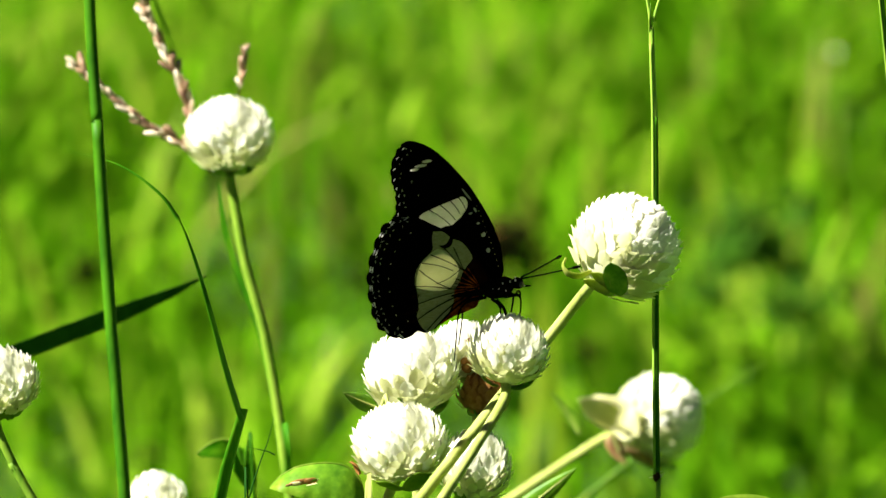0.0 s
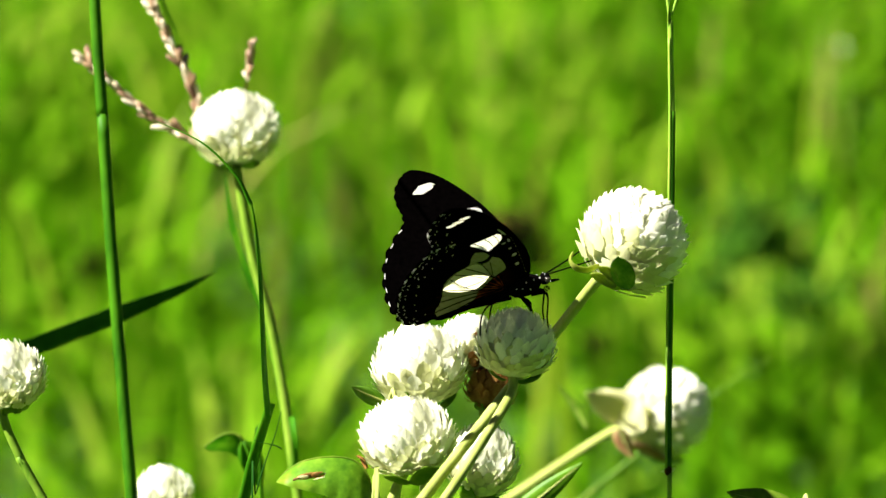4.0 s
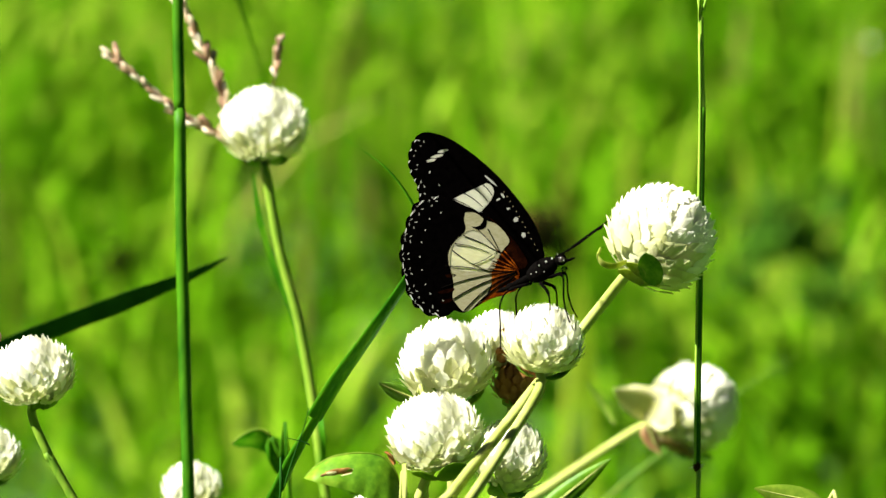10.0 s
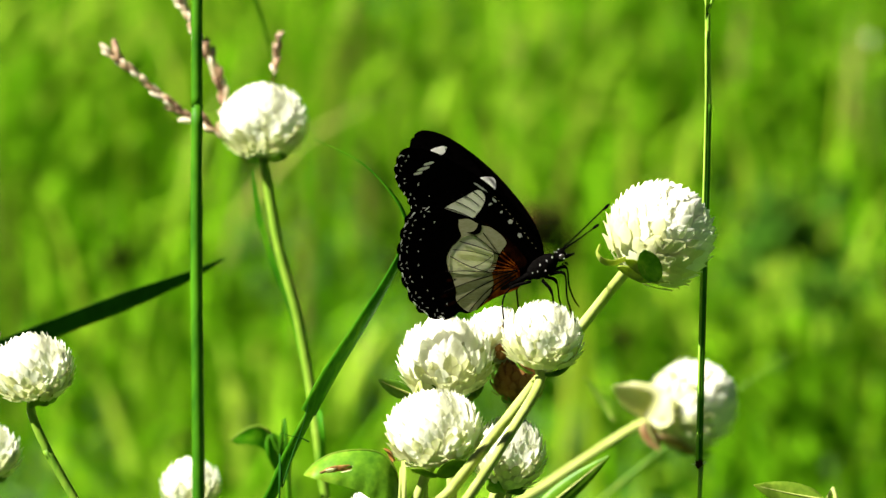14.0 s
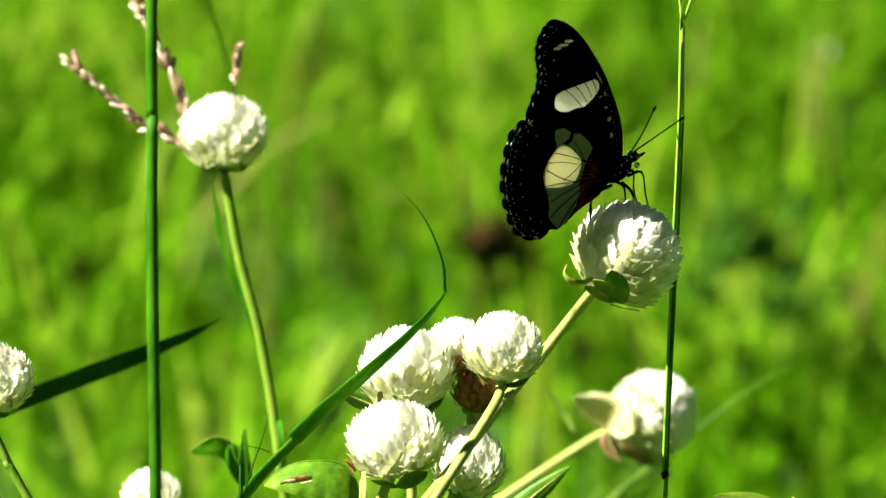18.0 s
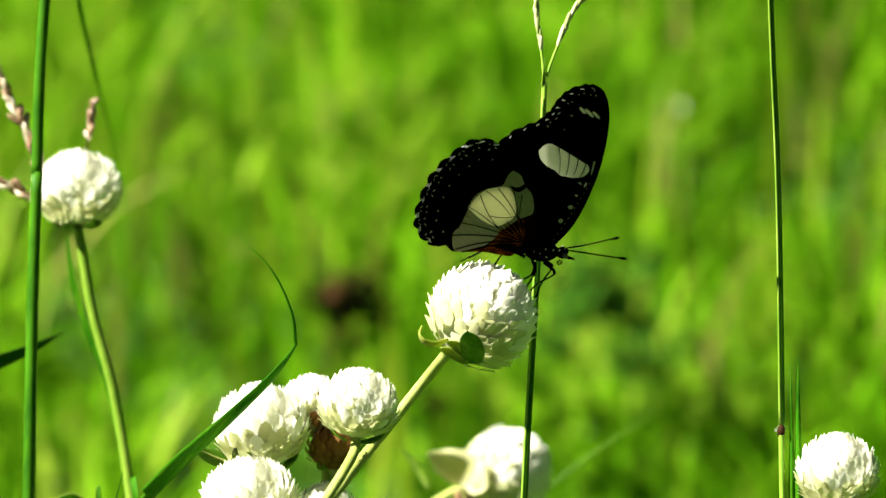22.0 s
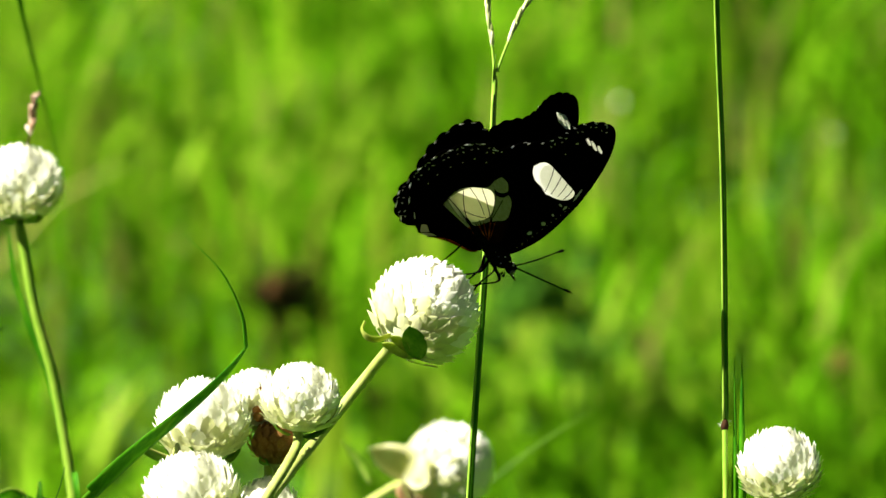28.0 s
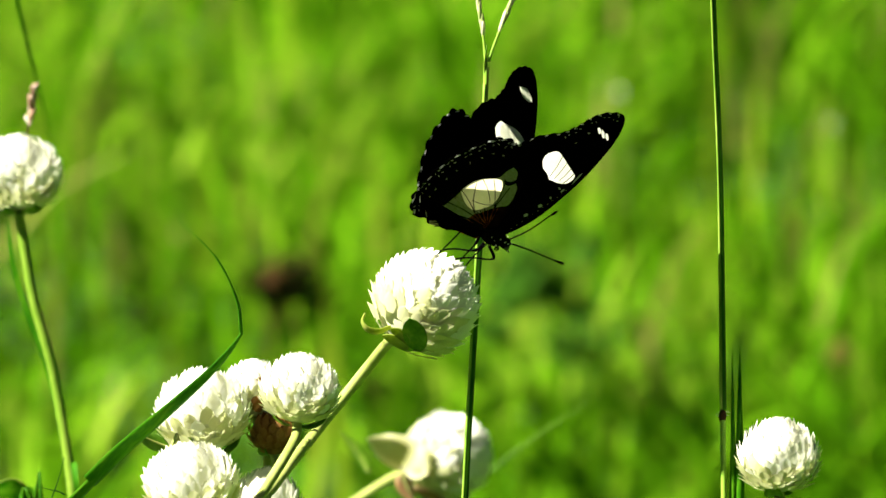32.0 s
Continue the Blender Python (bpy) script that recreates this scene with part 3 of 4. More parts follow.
    grass_stem(g, [(1718, 640), (1720, 780), (1723, 1000), (1725, 1200)], d, (5.0, 6.0), M_CULM_Y)
    # a paler strip along this stem's left side too
    strip = spline([at(1694, -300, d - 0.0006), at(1699, -80, d - 0.0006), at(1710, 200, d - 0.0006), at(1714, 440, d - 0.0006), at(1716, 640, d - 0.0006)], 30)
    mesh_object("sheath_edge", *moved(tube(strip, (size(2.2), size(2.4)), 6), g.matrix_basis.translation), M_STALK_G, g)
    mesh_object("node", *moved(ball(at(1718, 652, d), (size(7), size(7), size(14))), g.matrix_basis.translation), M_NODE, g)
    hairs = []
    for i in range(18):
        a = at(1718 + rnd.uniform(-4, 4), 648 + rnd.uniform(-5, 5), d)
        b = a + SIDE * size(rnd.choice((-1, 1)) * rnd.uniform(5, 12)) + UP * size(rnd.uniform(-4, 4))
        hairs.append(tube([a, (a + b) / 2, b], (0.00006, 0.00002), 4))
    mesh_object("node_hairs", *moved(joined(*hairs), g.matrix_basis.translation), M_HAIR, g)
    for x0, x1, y1, w in ((1736, 1735, 530, 6), (1748, 1749, 522, 9)):
        line = spline([at(x0 - 4, 1150, d), at(x0, 880, d), at(x0 + 1, 700, d), at(x1, y1, d)], 22)
        wid = [size(w) * min(1, (1 - i / 21) * 2.2 + 0.04) for i in range(22)]
        mesh_object("blade", *moved(ribbon(line, wid, SIDE, 0.6), g.matrix_basis.translation), M_BLADE, g)
    made["tall_right"] = g
    # broad blade crossing behind the thick stem, its shade put into its colour
    d = 0.11
    g = pivot("grass_plant", "broad grass blade, dark with painted shade, slanting behind a stem", "grass", -200, 680, d)
    line = spline([at(-420, 760, d), at(-200, 680, d), at(0, 597, d), at(200, 520, d), at(330, 470, d), at(402, 436, d)], 30)
    wid = [size(23) * min(1, (1 - i / 29) * 2.6 + 0.03) for i in range(30)]
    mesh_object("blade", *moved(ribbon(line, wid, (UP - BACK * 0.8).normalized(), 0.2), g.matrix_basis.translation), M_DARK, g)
    made["dark"] = g
    stem = spline([at(-420, 760, d), at(-560, 880, d)] + to_ground(at(-620, 1100, d)), 16)
    mesh_object("sheath", *moved(tube(stem, (size(10), size(12)), 7), g.matrix_basis.translation), M_CULM, g)
    # arching blade with a hair-thin tip, in two pieces that the wind turns
    d = 0.006
    g = pivot("arching_grass", "arching bright green grass blade with a thread-like tip", "grass", 478, 900, d)
    loc = g.matrix_basis.translation
    line = spline([at(462, 990, d), at(478, 900, d), at(472, 800, d), at(470, 700, d)], 14)
    wid = [size(14) * min(1, 0.35 + i / 6) * (1 if i < 9 else 1 - (i - 8) * 0.05) for i in range(14)]
    mesh_object("base_blade", *moved(ribbon(line, wid, (SIDE + BACK * 1.0).normalized(), 0.35), loc), M_BLADE, g)
    knee = at(470, 712, d)
    line = spline([at(470, 722, d), at(471, 640, d), at(480, 520, d), at(483, 440, d), at(479, 385, d), at(470, 345, d)], 22)
    wid = [size(21) * min(1, (1 - i / 21) * 1.05 + 0.12) for i in range(22)]
    low = mesh_object("lower_blade", *moved(ribbon(line, wid, (SIDE + BACK * 0.4).normalized(), 0.35), knee), M_BLADE, g)
    low.matrix_basis = Matrix.Translation(knee - loc)
    hinge = at(470, 347, d)
    line = spline([at(470, 347, d), at(460, 290, d), at(420, 215, d), at(350, 150, d)], 26)
    wid = [size(5.5) * ((1 - i / 25) ** 0.8) + 0.00005 for i in range(26)]
    tip = mesh_object("blade_tip", *moved(ribbon(line, wid, (SIDE * 0.7 + BACK).normalized(), 0.3), hinge), M_BLADE, low)
    tip.matrix_basis = Matrix.Translation(hinge - knee)
    foot = spline([at(462, 985, d), at(455, 1080, d)] + to_ground(at(450, 1200, d)), 16)
    mesh_object("sheath", *moved(tube(foot, (size(6), size(9)), 7), loc), M_CULM, g)
    made["arch"], made["arch_low"], made["arch_tip"], made["arch_knee"], made["arch_hinge"] = g, low, tip, knee - loc, hinge - knee
    # flowering grass with three seed branches behind the tall flower
    d = 0.12
    g = pivot("seeding_grass", "flowering grass with three brown and white seed branches", "grass", 470, 330, d)
    loc = g.matrix_basis.translation
    stem = [at(472, 290, d), at(496, 440, d), at(528, 560, d), at(556, 720, d), at(578, 900, d)]
    mesh_object("stem", *moved(tube(spline(stem + to_ground(stem[-1]), 36), (size(4), size(6)), 7), loc), M_CULM, g)
    for pts, cnt in (([(440, 290), (392, 240), (330, 205), (255, 145), (195, 92)], 46), ([(440, 285), (402, 185), (375, 110), (340, 40), (310, -30)], 46),
                     ([(470, 290), (487, 155), (494, 110), (499, 70)], 16)):
        line = spline([at(x, y, d) for x, y in pts], 40)
        mesh_object("seed_branch_stem", *moved(tube(line, (size(2.6), size(1.5)), 6), loc), M_NODE, g)
        mesh_object("seed_branch", *moved(spikelet_row(line[6:] if cnt > 20 else line[16:], cnt, 0.0046 if cnt > 20 else 0.0034, 0.0010 if cnt > 20 else 0.0007, rnd, 0.5), loc), M_SEED, g)
    # slender stem leaning beside the tall flower's stalk
    d = 0.112
    g = pivot("grass_plant", "narrow dark grass blade beside a flower stalk", "grass", 470, 400, d)
    line = spline([at(452, 306, d), at(461, 380, d), at(478, 440, d), at(498, 498, d), at(524, 566, d), at(556, 720, d), at(580, 900, d)] + to_ground(at(586, 960, d)), 30)
    wid = [size(6) * (0.3 + 0.7 * min(1, i / 4)) for i in range(30)]
    mesh_object("blade", *moved(ribbon(line, wid, SIDE, 0.3), g.matrix_basis.translation), M_BLADE, g)
    # thin dry twigs crossing low in front
    g = pivot("dry_twig", "thin dark twisted grass twig between the leaves", "twig", 520, 800, 0.0)
    loc = g.matrix_basis.translation
    line = spline([at(550, 722), at(540, 762), at(522, 812), at(506, 870), at(500, 960)] + to_ground(at(500, 1000)), 24)
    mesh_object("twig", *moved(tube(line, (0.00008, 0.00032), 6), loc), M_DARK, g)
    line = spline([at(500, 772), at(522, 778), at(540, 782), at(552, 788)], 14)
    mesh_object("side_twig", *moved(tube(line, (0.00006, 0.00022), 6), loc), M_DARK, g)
    # long soft stem leaning far to the right, well behind
    d = 0.26
    g = pivot("grass_plant", "long pale grass blade leaning low across the meadow", "grass", 1200, 800, d)
    line = spline([at(1420, 625, d), at(1320, 690, d), at(1180, 800, d), at(1060, 900, d), at(980, 990, d)] + to_ground(at(940, 1050, d)), 26)
    wid = [size(5.5) * min(1, 0.12 + i / 10) for i in range(26)]
    mesh_object("blade", *moved(ribbon(line, wid, UP, 0.3), g.matrix_basis.translation), M_LEAF, g)
    made["low_blade"] = g
    return made


GRASSES = grasses()


# ---- leaves of the flower plants ----
def leaf(label, base, way, out, length, width, d, curl=0.3, stalk=True, mat=None):
    p = at(*base, d)
    w = (SIDE * way[0] + UP * way[1] - BACK * way[2]).normalized()
    o = (SIDE * out[0] + UP * out[1] - BACK * out[2]).normalized()
    ob = thing("broad_leaf", label, "leaf", p, "leaves of the flower plants")
    mesh_object("leaf_blade", *moved(leaf_piece(p, w, o, size(length, d), size(width, d), curl, 15, 0.18), p), mat or M_LEAF, ob)
    tip = leaf_piece(p, w, o, size(length, d), size(width, d), curl, 15, 0.18)
    mid = [tip[0][i * 10 + 2] for i in range(15)]
    mesh_object("midrib", *moved(tube(mid, (size(3.2, d), size(0.8, d)), 6), p), M_STALK, ob)
    if stalk:
        line = spline([p, p - w * size(25, d) - UP * size(150, d)] + to_ground(p - w * size(30, d) - UP * size(300, d)), 18)
        mesh_object("leaf_stalk", *moved(tube(line, (size(4, d), size(6, d)), 7), p), M_STALK, ob)
    return ob


def chewed_leaf():
    """A broad leaf seen from its side, arched over from its tip, with a ragged brown hole."""
    d = -0.008
    p = at(712, 890, d)
    ob = thing("broad_leaf", "broad green leaf with a brown chewed spot", "leaf", p, "leaves of the flower plants")
    n, m = 22, 9
    top = spline([Vector((x, y, 0)) for x, y in ((542, 846), (562, 826), (592, 810), (634, 803), (676, 808), (702, 834), (718, 900))], n)
    low = spline([Vector((x, y, 0)) for x, y in ((542, 847), (564, 854), (596, 862), (632, 872), (660, 888), (684, 908), (704, 930))], n)
    verts, faces = [], []
    for skin in (0.0, 0.0002):
        for i in range(n):
            for j in range(m):
                v = j / (m - 1)
                q = top[i].lerp(low[i], v)
                bulge = 22 * math.sin(math.pi * (0.15 + 0.7 * v)) * math.sin(math.pi * (0.1 + 0.7 * i / (n - 1))) + 2 * math.sin(i * 1.9) * v
                verts.append(at(q.x, q.y, d) - BACK * (size(bulge - 30 * (1 - v)) - skin))
    for i in range(n - 1):
        for j in range(m - 1):
            k = i * m + j
            faces.append((k, k + m, k + m + 1, k + 1))
            faces.append((n * m + k, n * m + k + 1, n * m + k + m + 1, n * m + k + m))
    mesh_object("leaf_blade", *moved((verts, faces), p), M_LEAF, ob)
    mesh_object("leaf_rim", *moved(tube([verts[i * m] for i in range(n)], (size(1.2), size(2.4)), 6), p), M_LEAF_PALE, ob)
    rnd = random.Random(12)
    c = at(604, 832, d) - BACK * size(34)
    for x, y, wide, high, mat in ((-6, -2, 20, 6, M_DEAD), (-14, -4, 10, 3, M_PALELEAF), (12, 0, 13, 6, M_DEAD), (14, 0, 11, 4.5, M_LEAF), (-26, -7, 7, 2.5, M_WITHER), (14, -6, 11, 1.2, M_PALELEAF), (22, 2, 4, 2, M_PALELEAF)):
        q = c + SIDE * size(x) + UP * size(y) - BACK * size(1.5 if wide < 20 else 0)
        turn = Matrix.Rotation(radians(-12 + rnd.uniform(-8, 8)), 3, "Y")
        mesh_object("chewed_edge", *moved(ball(q, (size(wide), size(1.2), size(high)), turn), p), mat, ob)
    stem = spline([verts[(n - 1) * m + 4], at(722, 960, d)] + to_ground(at(726, 1080, d)), 14)
    mesh_object("leaf_stalk", *moved(tube(stem, (size(4), size(6)), 7), p), M_STALK, ob)


def curled_leaf():
    """A leaf on a short stalk, folded over so that its blade hangs down from a pale rim."""
    d = 0.10
    p = at(522, 860, d)
    ob = thing("broad_leaf", "curled green leaf hanging over from a pale rim", "leaf", p, "leaves of the flower plants")
    verts, faces = [], []
    n = 12
    for i in range(n):
        u = i / (n - 1)
        x, y = 484 - 74 * u, 774 - 16 * math.sin(math.pi * u ** 0.7) + 14 * u * u
        drop = 50 * (1 - u) ** 0.7 + 3
        for j in range(5):
            v = j / 4
            q = at(x + 4 * v, y + drop * v - 5 * math.sin(math.pi * v), d)
            verts.append(q + BACK * size(60 * v - 14 * math.sin(math.pi * v), d))
    for i in range(n - 1):
        for j in range(4):
            k = i * 5 + j
            faces.append((k, k + 1, k + 6, k + 5))
    mesh_object("leaf_blade", *moved((verts, faces), p), M_BLADE, ob)
    mesh_object("leaf_rim", *moved(tube([verts[i * 5] for i in range(n)], (size(3.5), size(1.5)), 6), p), M_LEAF_PALE, ob)
    fold = leaf_piece(at(482, 772, d), (SIDE * 0.42 - UP).normalized(), (BACK - SIDE * 0.3).normalized(), size(98, d), size(42, d), 0.2)
    mesh_object("leaf_blade", *moved(fold, p), M_BLADE, ob)
    line = spline([verts[0], at(498, 810, d), at(516, 880, d)] + to_ground(at(536, 1000, d)), 16)
    mesh_object("leaf_stalk", *moved(tube(line, (size(3), size(5)), 7), p), M_CULM, ob)


def leaves():
    chewed_leaf()
    curled_leaf()
    leaf("small folded green leaf beside a flower head", (735, 705), (-0.9, 0.35, 0.2), (0, 0.3, 0.9), 70, 30, 0.014, 0.2)
    leaf("green leaf lying low at the meadow's edge", (1462, 890), (-1, 0.16, 0.1), (0, 0.5, 0.85), 130, 52, 0.01, 0.1, mat=M_LEAF_PALE)
    leaf("green leaf under the low flowers", (660, 930), (-1, 0.35, 0.1), (0, -0.7, 0.6), 190, 70, 0.012, 0.3)
    leaf("dark narrow leaf behind the leaning flower", (1092, 752), (-0.45, 0.9, 0), (-0.6, 0, 0.5), 90, 30, 0.19, 0.2, stalk=False, mat=M_SEPAL)
    leaf("faded brown leaf hanging under the leaning flower", (1150, 750), (0.22, -0.95, 0.2), (0.7, 0.2, 0.7), 62, 46, 0.176, 0.2, stalk=False, mat=M_WITHER)
    leaf("pale soft leaf low in the cluster", (940, 930), (0.75, 0.62, 0), (0, 0, 1), 190, 40, 0.06, 0.1)


leaves()


def leaf_clump(x, y, d, wide, count, label, mat):
    """A low clump of leaves in the given material on the meadow."""
    c = at(x, y, d)
    rnd = random.Random(int(x))
    pieces = []
    for i in range(count):
        w = rnd.uniform(0, 6.28)
        base = c + Vector((rnd.gauss(0, 0.30), rnd.gauss(0, 0.35), rnd.gauss(0, 0.22))) * size(wide, d)
        way = Vector((math.cos(w), math.sin(w), rnd.uniform(0.0, 0.6))).normalized()
        pieces.append(leaf_piece(base, way, Vector((0, 0, 1)), size(wide * 0.5, d), size(wide * 0.28, d), 0.3, 5))
    stem = [tube([Vector((c.x, c.y, -0.03)), c.lerp(Vector((c.x, c.y, 0)), 0.5), c], (0.0012, 0.0008), 5)]
    ob = mesh_object("meadow_leaves", *joined(*pieces, *stem), mat)
    return tagged(ob, label, "dead plant", kind="stuff")


# dark spots of the meadow, each stood in for by near-black leaves
leaf_clump(958, 430, on_ground(958, 430, 0.11), 92, 130, "clump of near-black leaves in the meadow", M_NEAR_BLACK)
# the four dark green clumps are added to darken this stretch of meadow
leaf_clump(1395, 425, on_ground(1395, 425, 0.10), 120, 70, "added clump of dark green leaves low in the grass", M_HERB)
leaf_clump(1490, 360, on_ground(1490, 360, 0.10), 70, 40, "added clump of dark green broad leaves in the grass", M_HERB)
leaf_clump(1320, 500, on_ground(1320, 500, 0.09), 70, 40, "added clump of dark green broad leaves in the grass", M_HERB)
leaf_clump(1470, 530, on_ground(1470, 530, 0.09), 90, 50, "added clump of dark green broad leaves in the grass", M_HERB)
leaf_clump(690, 480, on_ground(690, 480, 0.07), 45, 30, "near-black leaf clump between grass clumps", M_NEAR_BLACK)
leaf_clump(215, 470, on_ground(215, 470, 0.08), 55, 40, "near-black leaf clump behind a grass stem", M_NEAR_BLACK)
leaf_clump(925, 408, on_ground(925, 408, 0.12), 34, 22, "russet dead leaves beside a near-black leaf clump", M_RUSSET)
leaf_clump(1940, 540, on_ground(1940, 540, 0.07), 40, 26, "reddish dead leaves in the meadow", M_RUSSET)
leaf_clump(1110, 600, on_ground(1110, 600, 0.07), 45, 26, "near-black leaf clump in the grass", M_NEAR_BLACK)


def meadow_stems():
    """Pale upright stems that stand here and there far back in the meadow."""
    for x, y, top, lean, w in ((1092, 190, -60, 14, 9), (925, 330, 20, 60, 8), (1050, 250, -20, 20, 7), (858, 160, -60, -6, 8), (612, 470, 330, 8, 8), (395, 800, 560, 80, 8),
                               (1500, 760, 560, 30, 8), (1340, 150, -80, -10, 8), (1860, 330, 60, 20, 8)):
        d = on_ground(x, y, 0.0)
        foot = at(x, y, d)
        ob = thing("grass_plant", "pale upright grass stem standing far back in the meadow", "grass", foot, "pale meadow stems")
        line = spline([foot, foot.lerp(at(x + lean, top, d), 0.5) + SIDE * 0.004, at(x + lean, top, d)], 14)
        wid = [size(w) * min(1, (1 - i / 13) * 2 + 0.1) for i in range(14)]
        mesh_object("blade", *moved(ribbon(line, wid, SIDE, 0.3), foot), M_PALE, ob)


meadow_stems()

# ---- butterfly: x forward, y up, z to its right side, in chart units ----
from mathutils.geometry import tessellate_polygon

BODY_TILT = radians(35)


def outline(pts, n=90, scallops=None):
    """A closed smooth outline; scallops: first and last share of its length, how many, how deep."""
    p = [Vector((x, y, 0)) for x, y in pts]
    out = spline(p, n)
    if scallops:
        a, b, num, deep = scallops
        mid = sum(out, Vector()) / n
        for i, q in enumerate(out):
            u = i / (n - 1)
            if a <= u <= b:
                s = abs(math.sin(math.pi * num * (u - a) / (b - a)))
                out[i] = q + (mid - q).normalized() * deep * (1 - s)
    return [q * UNIT for q in out]


def plate(name, loops, mat, parent, z=0.0, half=0.00006):
    """A thin flat sheet bounded by loops, the first its rim and the rest holes."""
    tris = tessellate_polygon(loops)
    flat = [q for l in loops for q in l]
    n = len(flat)
    verts = [Vector((q.x, q.y, z + half)) for q in flat] + [Vector((q.x, q.y, z - half)) for q in flat]
    faces = []
    for a, b, c in tris:
        u, v = flat[b] - flat[a], flat[c] - flat[a]
        if u.x * v.y - u.y * v.x < 0:
            b, c = c, b
        faces += [(a, b, c), (n + c, n + b, n + a)]
    k = 0
    for l in loops:
        m = len(l)
        faces += [(k + i, n + k + i, n + k + (i + 1) % m, k + (i + 1) % m) for i in range(m)]
        k += m
    return mesh_object(name, verts, faces, mat, parent, smooth=False)


def oval(cx, cy, a, b, tilt, n=28, wob=0.06):
    out = []
    for i in range(n):
        w = 2 * math.pi * i / n
        k = 1 + wob * math.sin(5 * w + cx)
        x, y = a * k * math.cos(w), b * k * math.sin(w)
        out.append(Vector((cx + x * math.cos(tilt) - y * math.sin(tilt), cy + x * math.sin(tilt) + y * math.cos(tilt), 0)) * UNIT)
    return out


def flat_line(a, b, w, z, bow=0.0):
    """A thin raised vein from a to b on a wing."""
    p, q = Vector((*a, 0)) * UNIT, Vector((*b, 0)) * UNIT
    n = Vector((-(q - p).y, (q - p).x, 0)).normalized()
    pts = [p.lerp(q, i / 6) + n * bow * UNIT * math.sin(math.pi * i / 6) + Vector((0, 0, z)) for i in range(7)]
    return tube(pts, (w * UNIT, w * 0.7 * UNIT), 5)


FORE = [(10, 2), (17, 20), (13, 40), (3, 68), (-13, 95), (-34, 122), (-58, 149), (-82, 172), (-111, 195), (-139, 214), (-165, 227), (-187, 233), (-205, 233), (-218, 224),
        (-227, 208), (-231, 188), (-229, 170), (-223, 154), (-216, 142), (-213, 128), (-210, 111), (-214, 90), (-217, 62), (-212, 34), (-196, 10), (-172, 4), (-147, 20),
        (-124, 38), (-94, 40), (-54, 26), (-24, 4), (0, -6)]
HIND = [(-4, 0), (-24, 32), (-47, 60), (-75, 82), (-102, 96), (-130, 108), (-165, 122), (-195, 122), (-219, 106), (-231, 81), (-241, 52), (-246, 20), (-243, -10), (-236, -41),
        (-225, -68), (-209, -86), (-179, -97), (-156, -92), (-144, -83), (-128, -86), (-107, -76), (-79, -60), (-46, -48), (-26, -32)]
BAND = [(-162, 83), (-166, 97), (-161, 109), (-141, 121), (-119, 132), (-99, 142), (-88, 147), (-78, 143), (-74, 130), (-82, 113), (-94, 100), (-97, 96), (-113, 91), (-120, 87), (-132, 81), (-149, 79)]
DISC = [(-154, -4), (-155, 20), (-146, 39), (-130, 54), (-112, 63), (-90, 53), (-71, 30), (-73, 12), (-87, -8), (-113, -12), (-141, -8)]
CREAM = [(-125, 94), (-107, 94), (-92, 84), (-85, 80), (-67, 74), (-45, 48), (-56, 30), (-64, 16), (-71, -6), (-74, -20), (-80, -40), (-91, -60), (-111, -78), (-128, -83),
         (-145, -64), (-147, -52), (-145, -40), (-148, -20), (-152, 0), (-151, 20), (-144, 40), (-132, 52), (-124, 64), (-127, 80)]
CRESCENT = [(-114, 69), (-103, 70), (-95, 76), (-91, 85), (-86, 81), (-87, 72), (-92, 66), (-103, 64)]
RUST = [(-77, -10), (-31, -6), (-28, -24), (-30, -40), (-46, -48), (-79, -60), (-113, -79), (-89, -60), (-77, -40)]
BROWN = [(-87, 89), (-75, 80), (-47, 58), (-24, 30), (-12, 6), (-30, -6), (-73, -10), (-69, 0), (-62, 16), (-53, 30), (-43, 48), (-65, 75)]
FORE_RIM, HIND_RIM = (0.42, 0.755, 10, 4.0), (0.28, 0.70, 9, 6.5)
# veins of the hind wing: from, to, thickness, bow
HIND_VEINS = (((-31, -8), (-83, -9), 1.1, 0), ((-83, -9), (-160, -3), 0.9, -2), ((-31, -8), (-167, -42), 1.0, -5), ((-31, -10), (-146, -62), 1.3, -6),
              ((-35, -12), (-126, -82), 1.3, -7), ((-144, 38), (-80, 23), 0.8, 3), ((-128, 53), (-60, 23), 0.9, 2), ((-107, 69), (-60, 22), 0.9, 1),
              ((-113, 1), (-68, 26), 0.7, -3), ((-148, 26), (-81, -9), 0.9, -4), ((-84, 66), (-60, 22), 0.8, 0), ((-35, -18), (-112, -80), 1.6, -5))


def close(pts, n=48):
    p = [Vector((x, y, 0)) for x, y in pts]
    return [q * UNIT for q in spline(p + [p[0]], n)[:-1]]


